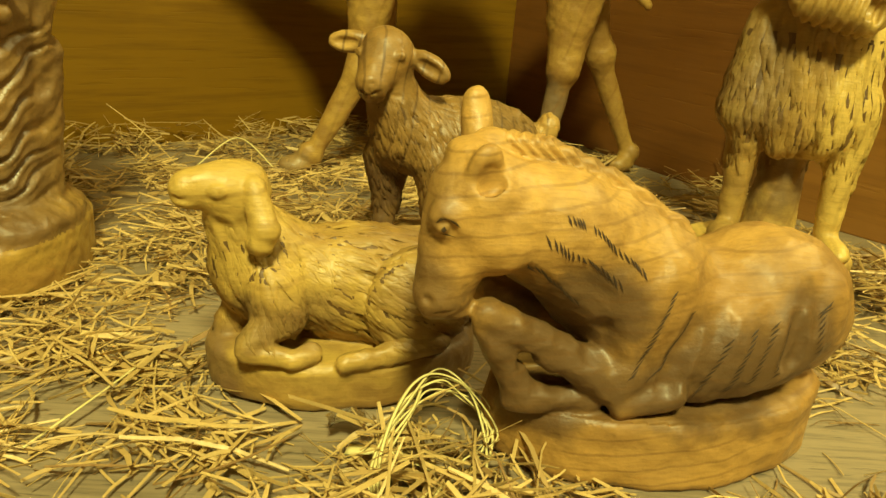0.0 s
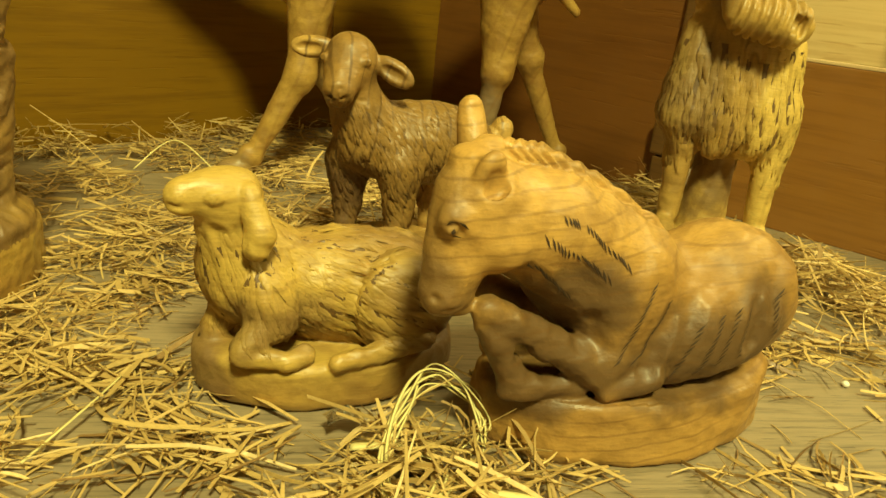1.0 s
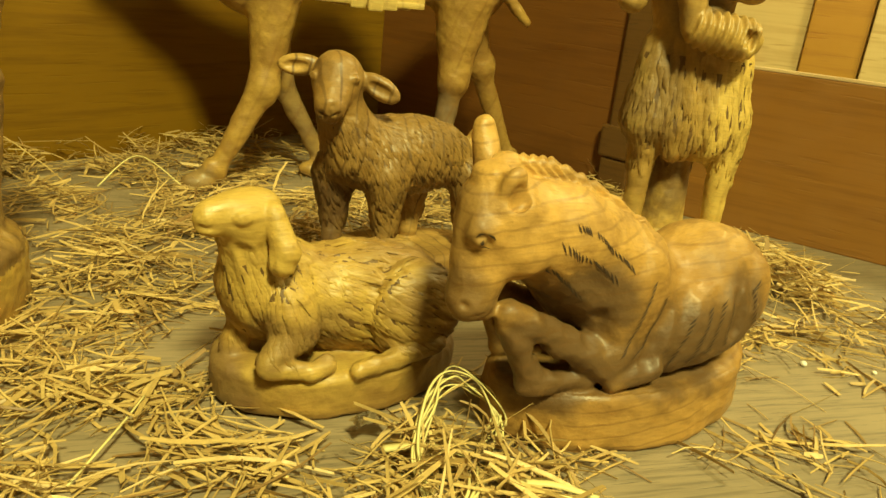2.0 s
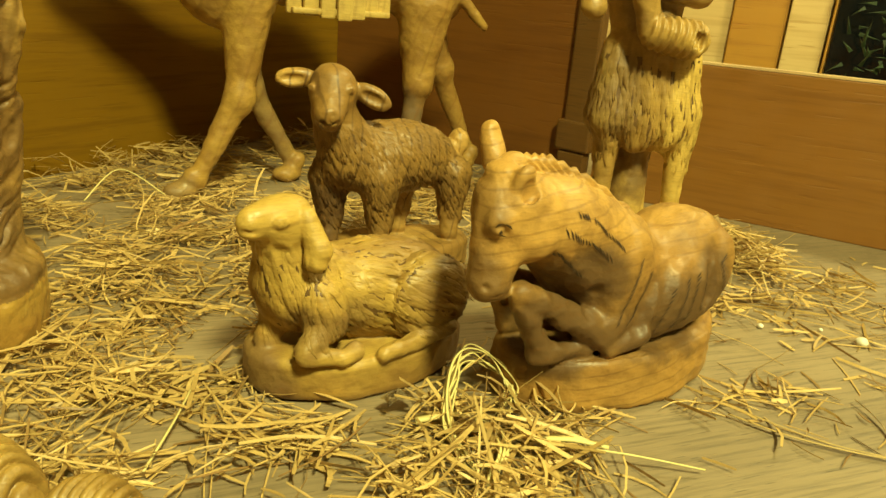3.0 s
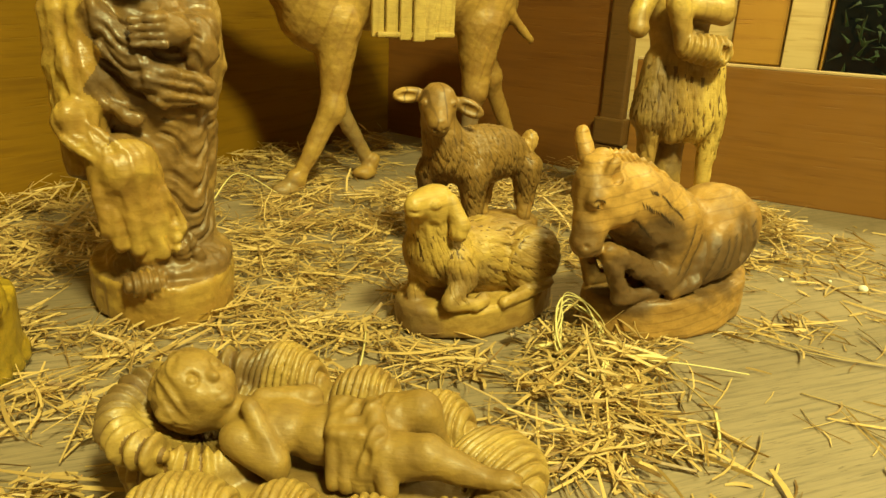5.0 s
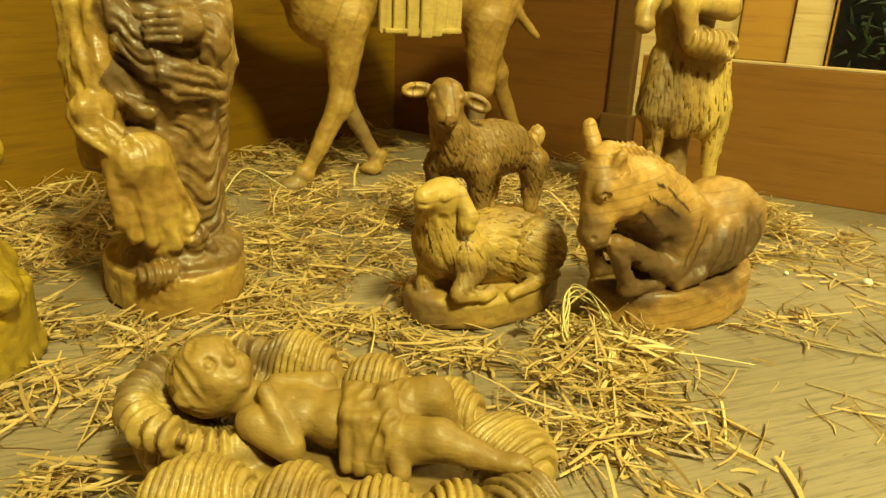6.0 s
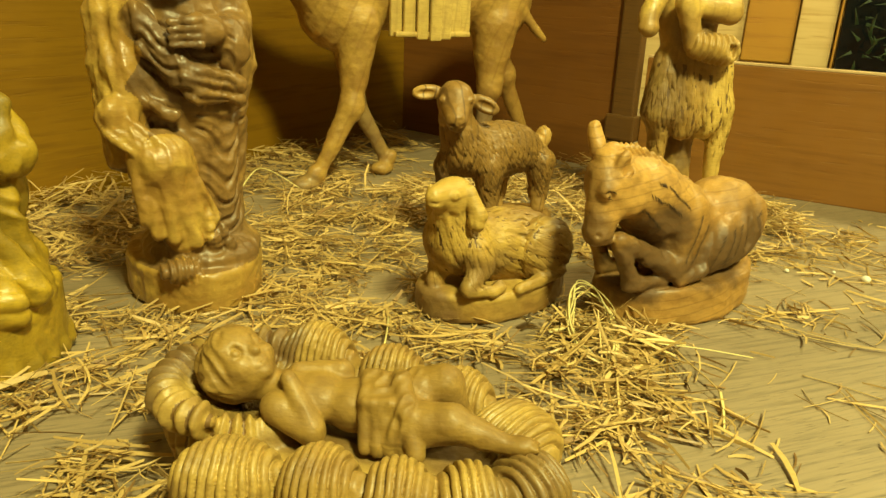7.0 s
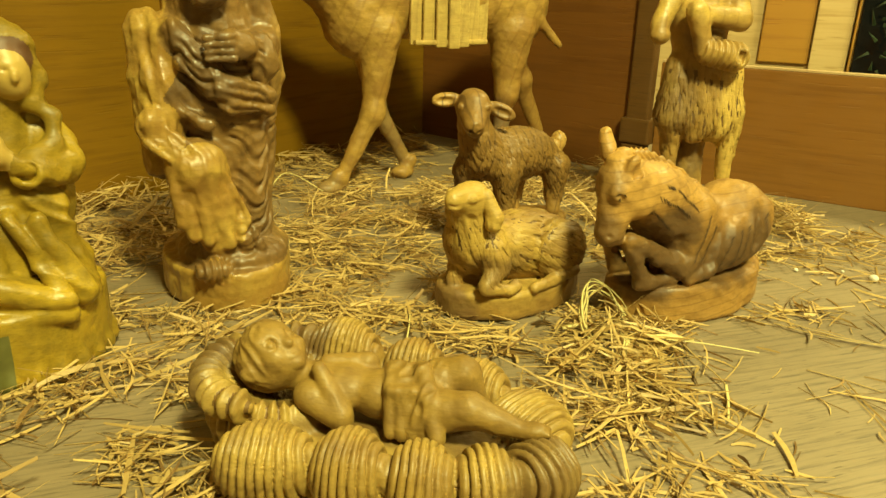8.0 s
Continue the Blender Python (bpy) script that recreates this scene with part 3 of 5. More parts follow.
    for v in (-0.0262, 0.0262):
        c.ell((0.0060, v, 0.0605), (0.0460, 0.0145, 0.0225), (0, -13, 0), 0.0018)
    c.cap((-0.022, -0.0345, 0.0440), (-0.044, -0.0335, 0.0385), 0.0070, 0.0050, 0.003)
    c.ell((0.0440, -0.0185, 0.0720), (0.0150, 0.0145, 0.0225), (0, 10, 0), 0.002)
    # hollows: throat, before the shoulder, between folded legs, beside the tail, eye, nostril, mouth
    c.ell((-0.0660, -0.0390, 0.0880), (0.0170, 0.0085, 0.0100), (0, 42, 0), 0.003, True)
    c.ell((-0.0570, -0.0400, 0.0680), (0.0075, 0.0140, 0.0120), (0, 18, 0), 0.002, True)
    c.cap((-0.0855, -0.06, 0.0570), (-0.0840, 0.06, 0.0570), 0.0036, 0.0036, 0.002, True)
    c.cap((-0.0785, -0.06, 0.0500), (-0.0700, -0.02, 0.0460), 0.0046, 0.0034, 0.002, True)
    c.cap((0.0270, -0.0385, 0.0830), (0.0250, -0.0400, 0.0600), 0.0055, 0.0060, 0.0015, True)
    c.cap((-0.0195, -0.0440, 0.0900), (-0.0310, -0.0410, 0.0560), 0.0050, 0.0046, 0.003, True)
    c.ell((-0.1225, -0.0328, 0.1120), (0.0046, 0.0032, 0.0036), (0, 30, 0), 0.0010, True)
    c.ell((-0.1225, -0.0300, 0.1118), (0.0028, 0.0022, 0.0026), (0, 0, 0), 0.0006)
    c.ell((-0.1265, -0.0300, 0.0835), (0.0024, 0.0030, 0.0017), (0, 40, 0), 0.001, True)
    c.cap((-0.1270, -0.0300, 0.0765), (-0.1130, -0.0315, 0.0800), 0.0011, 0.0010, 0.0008, True)
    c.cap((-0.1130, -0.0315, 0.0800), (-0.1065, -0.0320, 0.0865), 0.0010, 0.0013, 0.0008, True)

    def mane_of(p):
        crest = np.interp(p[:, 0], (-0.106, -0.0814, -0.0516, -0.0353, -0.0115), (0.1360, 0.1325, 0.1200, 0.1115, 0.1005))
        mane = np.clip((p[:, 2] - crest) / 0.002, 0, 1) * (np.abs(p[:, 1] + 0.004) < 0.0095) * (p[:, 0] > -0.098) * (p[:, 0] < -0.010)
        return mane, np.sin((p[:, 0] * 0.75 + p[:, 2] * 0.9 - 0.5 * p[:, 1]) * 2 * math.pi / 0.0032)

    def relief(p):
        mane, cut = mane_of(p)
        r = knife(p, 0.013, 0.0006) + (1 - mane) * scoops(p, 0.016, 0.0016, 3)
        r += mane * 0.0010 * (cut - 0.3)
        legs = ball(p, (-0.078, -0.022, 0.058), (0.036, 0.016, 0.028), 0.2)
        r += legs * scoops(p, 0.0075, 0.0012, 4)
        flank = ball(p, (0.004, -0.034, 0.060), (0.046, 0.016, 0.024), 0.2)
        r += flank * 0.0022 * (streaks(p, (0.35, 0, 1), 0.05, 0.010, 15) - 0.6)
        base = (p[:, 2] < 0.032) & (np.hypot((p[:, 0] + 0.012) / 0.0785, p[:, 1] / 0.0425) > 0.8)
        return r + base * (0.004 * (value_noise(p / 0.03, 9) - 0.5) + scoops(p, 0.018, 0.0012, 5))
    cuts = []

    def row(a, b, n, dx, dz, v=-0.042, wide=0.00058):
        dx, dz = dx * 1.2, dz * 1.2
        for i in range(n):
            s = i / max(1, n - 1)
            x, z = a[0] + s * (b[0] - a[0]), a[1] + s * (b[1] - a[1])
            j = 0.0005 * math.sin(7.3 * i)
            cuts.append(((x - dx + j, v, z + dz), (x + dx + j, v, z - dz + j), wide * (0.8 + 0.3 * math.sin(3.1 * i))))
    row((-0.0770, 0.1205), (-0.0705, 0.1190), 5, 0.0007, 0.0028)
    row((-0.0655, 0.1160), (-0.0430, 0.0985), 12, 0.0007, 0.0026)
    row((-0.0850, 0.1085), (-0.0555, 0.0915), 15, 0.0008, 0.0032)
    row((-0.0890, 0.0955), (-0.0700, 0.0800), 13, 0.0009, 0.0028, -0.036)
    for top, foot, n in (((-0.0320, 0.0900), (-0.0430, 0.0560), 12), ((-0.0178, 0.0800), (-0.0331, 0.0536), 11), ((-0.006, 0.070), (-0.014, 0.045), 8), ((0.005, 0.075), (-0.002, 0.046), 10),
                         ((0.015, 0.078), (0.008, 0.050), 9), ((0.024, 0.076), (0.019, 0.054), 8), ((0.0400, 0.086), (0.0380, 0.064), 8)):
        row(top, foot, n, -0.0019, 0.0022, wide=0.00055)
    cuts.append(((-0.1243, -0.034, 0.1122), (-0.1208, -0.034, 0.1114), 0.0013))
    cuts.append(((-0.1275, -0.033, 0.1135), (-0.1220, -0.034, 0.1160), 0.0006))
    cuts.append(((-0.1220, -0.034, 0.1160), (-0.1172, -0.035, 0.1125), 0.0006))
    cuts.append(((-0.1262, -0.033, 0.1085), (-0.1190, -0.035, 0.1080), 0.0005))
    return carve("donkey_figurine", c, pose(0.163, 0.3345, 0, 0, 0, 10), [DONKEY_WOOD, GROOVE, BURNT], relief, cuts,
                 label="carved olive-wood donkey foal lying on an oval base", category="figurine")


def lying_sheep():
    c = Carving(0.0010)
    c.disc((0.002, 0.007, 0.0130), (0.0675, 0.0425), 0.0130, 0.006)
    c.ell((0.012, 0.004, 0.050), (0.053, 0.0285, 0.0290), (0, 7, 0), 0.006)
    # chest and neck
    c.ell((-0.036, 0.004, 0.060), (0.0245, 0.0245, 0.0270), (0, -12, 0), 0.008)
    c.cap((-0.042, 0.003, 0.066), (-0.0515, -0.005, 0.0930), 0.0205, 0.0130, 0.006)
    # head, raised muzzle, flat brow
    c.ell((-0.0500, -0.007, 0.1005), (0.0150, 0.0130, 0.0132), (0, 0, 0), 0.004)
    c.cap((-0.0570, -0.010, 0.1015), (-0.0708, -0.0135, 0.1035), 0.0106, 0.0068, 0.004)
    c.ell((-0.0690, -0.0130, 0.0985), (0.0075, 0.0064, 0.0042), (0, 6, 10), 0.0015)
    c.ell((-0.0560, -0.0095, 0.1075), (0.0170, 0.0075, 0.0058), (0, 0, 12), 0.004)
    # long hanging ears
    c.cap((-0.0425, -0.0165, 0.1045), (-0.0385, -0.0235, 0.0880), 0.0052, 0.0066, 0.001)
    c.cap((-0.0385, -0.0235, 0.0880), (-0.0400, -0.0240, 0.0830), 0.0068, 0.0058, 0.001)
    c.ell((-0.0580, 0.0085, 0.0920), (0.0060, 0.0042, 0.0140), (-6, 0, 20), 0.0018)
    # haunch, hind leg and hoof
    c.ell((0.0310, -0.0190, 0.0500), (0.0270, 0.0165, 0.0265), (0, 14, 0), 0.0012)
    c.ell((0.037, 0.022, 0.049), (0.024, 0.014, 0.023), (0, 12, 0), 0.005)
    c.cap((0.0400, -0.0290, 0.0340), (0.0100, -0.0330, 0.0280), 0.0064, 0.0046, 0.0015)
    c.cap((0.0060, -0.0335, 0.0275), (-0.0030, -0.0345, 0.0265), 0.0052, 0.0050, 0.001)
    # forelegs: near forearm with folded hoof, far leg upright
    c.ell((-0.0330, -0.0180, 0.0520), (0.0120, 0.0120, 0.0190), (0, -18, 0), 0.003)
    c.cap((-0.0360, -0.0230, 0.0420), (-0.0450, -0.0260, 0.0340), 0.0078, 0.0066, 0.002)
    c.cap((-0.0470, -0.0270, 0.0315), (-0.0300, -0.0300, 0.0300), 0.0056, 0.0044, 0.0012)
    c.cap((-0.0180, -0.0290, 0.0300), (-0.0270, -0.0310, 0.0290), 0.0050, 0.0046, 0.001)
    c.cap((-0.0440, 0.012, 0.045), (-0.0550, 0.006, 0.030), 0.009, 0.0065, 0.005)
    c.ell((-0.0120, -0.0310, 0.0420), (0.0085, 0.0070, 0.0090), (0, 30, 0), 0.003, True)
    c.ell((-0.0600, -0.0120, 0.0400), (0.0070, 0.0120, 0.0080), (0, 0, 0), 0.003, True)
    c.ell((0.066, 0.004, 0.040), (0.008, 0.008, 0.018), (0, 20, 0), 0.005)
    # eyes with lids, nostrils, mouth
    for v, d in ((-0.0205, -1), (0.0020, 1)):
        c.ell((-0.0575, v, 0.1035), (0.0042, 0.0024, 0.0032), k=0.001)
        c.ell((-0.0580, v + d * 0.0022, 0.1033), (0.0028, 0.0014, 0.0020), k=0.0006, cut=True)
        c.ell((-0.0580, v + d * 0.0012, 0.1033), (0.0016, 0.0012, 0.0016), k=0.0004)
    c.cap((-0.0795, -0.0160, 0.1010), (-0.0660, -0.0215, 0.0985), 0.0011, 0.0009, 0.0006, True)
    c.ell((-0.0755, -0.0185, 0.1055), (0.0012, 0.0012, 0.0009), k=0.0006, cut=True)

    def haunch_edge(p):
        e = np.hypot((p[:, 0] - 0.031) / 0.0275, (p[:, 2] - 0.050) / 0.027)
        return np.abs(e - 1), (p[:, 1] < -0.004) & (p[:, 2] > 0.034) & (p[:, 0] < 0.045)

    def relief(p):
        r = knife(p, 0.01, 0.0004) + scoops(p, 0.012, 0.0008, 6)
        wool = ball(p, (0.012, 0, 0.052), (0.062, 0.045, 0.034), 0.15)
        neck = ball(p, (-0.043, 0.0, 0.066), (0.032, 0.034, 0.028), 0.2)
        s = streaks(p, (1, 0.0, -0.5), 0.030, 0.0042, 3)
        t = streaks(p, (0.30, 0.0, -1), 0.030, 0.0042, 4)
        base = 1 - np.clip((p[:, 2] - 0.029) / 0.004, 0, 1)
        e, where = haunch_edge(p)
        r -= 0.0032 * np.clip(1 - e / 0.10, 0, 1) * where
        return r + (1 - base) * (np.maximum(wool * (1 - neck), 0) * 0.0026 * (s - 0.62) + neck * 0.0026 * (t - 0.62)) + base * 0.003 * (value_noise(p / 0.02, 8) - 0.5)

    def ruff_mask(p):
        return ball(p, (-0.043, 0.0, 0.064), (0.034, 0.036, 0.026), 0.1) * (p[:, 2] > 0.040) * (p[:, 2] < 0.088)

    def wool_mask(p):
        body = ball(p, (0.012, 0, 0.054), (0.062, 0.047, 0.034), 0.1) * (p[:, 2] > 0.037) * (p[:, 0] > -0.036)
        e, where = haunch_edge(p)
        return body * (1 - ball(p, (0.008, -0.034, 0.030), (0.05, 0.012, 0.010), 0.1)) * (1 - ((e < 0.11) & where))

    # paints shade along the crease that outlines the haunch
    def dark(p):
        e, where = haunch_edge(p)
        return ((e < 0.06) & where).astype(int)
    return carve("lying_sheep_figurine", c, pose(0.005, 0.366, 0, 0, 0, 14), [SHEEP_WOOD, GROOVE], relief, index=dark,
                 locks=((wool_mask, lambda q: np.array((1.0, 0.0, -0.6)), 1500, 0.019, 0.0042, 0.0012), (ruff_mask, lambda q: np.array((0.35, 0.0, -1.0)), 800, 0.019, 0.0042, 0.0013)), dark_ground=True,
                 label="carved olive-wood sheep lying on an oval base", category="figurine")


def standing_sheep():
    c = Carving(0.00105)
    c.disc((-0.008, 0, 0.015), (0.068, 0.036), 0.015, 0.006)
    c.ell((-0.012, 0.0, 0.096), (0.053, 0.028, 0.027), (0, 2, 0), 0.008)
    c.cap((-0.050, -0.002, 0.098), (-0.064, -0.003, 0.130), 0.022, 0.0160, 0.009)
    # the head looks aside
    hx, hy, yaw = -0.066, -0.004, radians(-32)

    def at(x, y, z):
        return (hx + x * math.cos(yaw) - y * math.sin(yaw), hy + x * math.sin(yaw) + y * math.cos(yaw), z)
    c.ell(at(0, 0, 0.1465), (0.0170, 0.0180, 0.0165), (0, 0, -32), 0.005)
    c.ell(at(0, -0.004, 0.1560), (0.0125, 0.0120, 0.0075), (0, 0, -32), 0.004)
    c.cap(at(0, -0.008, 0.1440), at(0, -0.0230, 0.1330), 0.0142, 0.0098, 0.004)
    c.cap(at(0, -0.012, 0.1500), at(0, -0.0275, 0.1350), 0.0060, 0.0052, 0.003)
    c.ell(at(0, -0.0215, 0.1270), (0.0072, 0.0070, 0.0040), (0, 0, -32), 0.0015)
    c.ell(at(-0.0255, 0.003, 0.1525), (0.0145, 0.0046, 0.0070), (0, -4, -26), 0.0015)
    c.ell(at(0.0265, 0.001, 0.1435), (0.0150, 0.0046, 0.0076), (0, 24, -38), 0.0015)
    c.ell(at(-0.0280, -0.0020, 0.1520), (0.0100, 0.0036, 0.0036), (0, -4, -26), 0.0008, True)
    c.ell(at(0.0290, -0.0040, 0.1420), (0.0105, 0.0036, 0.0040), (0, 24, -38), 0.0008, True)
    for u, v in ((-0.033, -0.017), (-0.060, 0.010), (0.034, -0.014), (0.004, 0.016)):
        c.cap((u, v, 0.082), (u + 0.001, v, 0.052), 0.0145, 0.0085, 0.008)
        c.cap((u + 0.001, v, 0.052), (u - 0.001, v - 0.003, 0.036), 0.0082, 0.0072, 0.003)
    c.ell((0.044, -0.004, 0.104), (0.008, 0.0085, 0.0125), (0, 15, 0), 0.004)
    for u in (-0.0125, 0.0125):
        c.ell(at(u, -0.0135, 0.1490), (0.0034, 0.0034, 0.0028), k=0.001)
        c.ell(at(u * 1.18, -0.0165, 0.1488), (0.0022, 0.0018, 0.0018), k=0.0006, cut=True)
    c.cap(at(-0.008, -0.0295, 0.1290), at(0.008, -0.0295, 0.1290), 0.0011, 0.0011, 0.0008, True)
    for u in (-0.0040, 0.0040):
        c.ell(at(u, -0.0335, 0.1345), (0.0016, 0.002, 0.0012), k=0.001, cut=True)

    def relief(p):
        r = knife(p, 0.01, 0.0005)
        head = ball(p, (-0.070, -0.008, 0.147), (0.040, 0.036, 0.021), 0.1)
        legs = np.clip((0.058 - p[:, 2]) / 0.01, 0, 1)
        wool = (1 - head) * (1 - legs)
        q = p + 0.004 * np.stack([value_noise(p / 0.02, 11), value_noise(p / 0.02, 12), value_noise(p / 0.02, 13)], 1)
        s = streaks(q, (0.45, 0.0, -1), 0.011, 0.0036, 7)
        return r + wool * 0.0014 * (s - 0.64)
    def fleece_mask(p):
        head = ball(p, (-0.070, -0.008, 0.147), (0.046, 0.040, 0.023), 0.1)
        tail = ball(p, (0.045, -0.004, 0.104), (0.011, 0.011, 0.015), 0.1)
        return (1 - head) * (1 - tail) * (p[:, 2] > 0.058)
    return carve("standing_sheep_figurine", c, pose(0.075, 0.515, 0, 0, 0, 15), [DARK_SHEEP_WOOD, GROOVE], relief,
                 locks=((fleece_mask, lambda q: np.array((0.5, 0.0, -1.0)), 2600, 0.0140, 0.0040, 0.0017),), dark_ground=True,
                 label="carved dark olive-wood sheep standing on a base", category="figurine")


def camel():
    c = Carving(0.002)
    c.ell((-0.03, 0, 0.245), (0.155, 0.055, 0.058), (0, 0, 0), 0.01)
    c.ell((-0.02, 0, 0.31), (0.06, 0.04, 0.05), (0, 0, 0), 0.03)
    c.ell((-0.145, 0, 0.22), (0.045, 0.045, 0.055), (0, 0, 0), 0.02)
    c.ell((0.085, 0, 0.235), (0.05, 0.05, 0.06), (0, 0, 0), 0.02)
    c.cap((-0.17, 0, 0.25), (-0.27, 0, 0.29), 0.034, 0.025, 0.02)
    c.cap((-0.27, 0, 0.29), (-0.31, 0, 0.41), 0.025, 0.02, 0.01)
    c.cap((-0.31, 0, 0.415), (-0.37, 0, 0.40), 0.024, 0.014, 0.01)
    for v in (-0.016, 0.016):
        c.cap((-0.30, v, 0.43), (-0.295, v, 0.45), 0.006, 0.004, 0.004)
    # forelegs
    c.cap((-0.125, -0.024, 0.20), (-0.135, -0.026, 0.105), 0.027, 0.0125, 0.01)
    c.cap((-0.135, -0.026, 0.105), (-0.178, -0.022, 0.022), 0.0135, 0.0085, 0.005)
    c.cap((-0.180, -0.020, 0.018), (-0.203, -0.022, 0.008), 0.0105, 0.0085, 0.004)
    c.cap((-0.118, 0.028, 0.19), (-0.107, 0.030, 0.105), 0.022, 0.012, 0.01)
    c.cap((-0.107, 0.030, 0.105), (-0.060, 0.030, 0.022), 0.0115, 0.0085, 0.005)
    c.cap((-0.058, 0.028, 0.016), (-0.068, 0.020, 0.008), 0.0105, 0.0085, 0.004)
    # hind legs
    c.cap((0.072, -0.022, 0.20), (0.068, -0.024, 0.115), 0.032, 0.0155, 0.01)
    c.cap((0.068, -0.024, 0.115), (0.056, -0.024, 0.022), 0.0135, 0.0085, 0.006)
    c.cap((0.056, -0.024, 0.016), (0.040, -0.026, 0.008), 0.0105, 0.0085, 0.004)
    c.cap((0.098, 0.024, 0.20), (0.126, 0.026, 0.128), 0.026, 0.013, 0.01)
    c.cap((0.126, 0.026, 0.128), (0.178, 0.026, 0.026), 0.0125, 0.0085, 0.006)
    c.cap((0.180, 0.025, 0.017), (0.168, 0.018, 0.008), 0.0105, 0.0085, 0.004)
    for u, v, z, r in ((-0.136, -0.028, 0.104, 0.0155), (-0.106, 0.029, 0.104, 0.0145), (0.067, -0.026, 0.120, 0.0175), (0.130, 0.025, 0.128, 0.0155)):
        c.ell((u, v, z), (r * 0.95, r, r * 1.25), k=0.006)
    for u, v in ((-0.196, -0.024), (-0.068, 0.022), (0.044, -0.028), (0.170, 0.020)):
        c.ell((u, v, 0.009), (0.0165, 0.0105, 0.0085), k=0.003)
        c.cap((u + 0.012, v + 0.002, 0.022), (u + 0.013, v + 0.002, 0.024), 0.0096, 0.0094, 0.002)
    c.cap((0.094, -0.025, 0.25), (0.108, -0.036, 0.215), 0.009, 0.008, 0.005)
    c.cap((0.108, -0.036, 0.215), (0.138, -0.045, 0.182), 0.0078, 0.004, 0.004)

    def relief(p):
        return knife(p, 0.016, 0.001)
    ob = carve("camel_figurine", c, pose(0.10, 0.80, 0, 0, 0, 12), [CAMEL_WOOD], relief,
               label="carved olive-wood camel standing with a slatted saddle cloth", category="figurine")
    return ob


def saddle_cloth():
    """Wooden strips that hang side by side on the camel's flank."""
    base = tagged(new("saddle_cloth"), "pale saddle cloth of carved strips on the camel", "saddle cloth")
    base.matrix_world = pose(0.10, 0.80, 0, 0, 0, 12)
    for i in range(7):
        u = -0.090 + 0.0160 * i
        bend = 0.062 - 0.004 * abs(i - 3)
        part("strip", slab((u, -bend, 0.2285 - 0.0015 * (3 - abs(i - 3))), (0.0150, 0.006, 0.085), 0.0018), SADDLE_WOOD, base)
    part("border", slab((-0.042, -0.055, 0.189), (0.104, 0.010, 0.006), 0.002), SADDLE_WOOD, base)


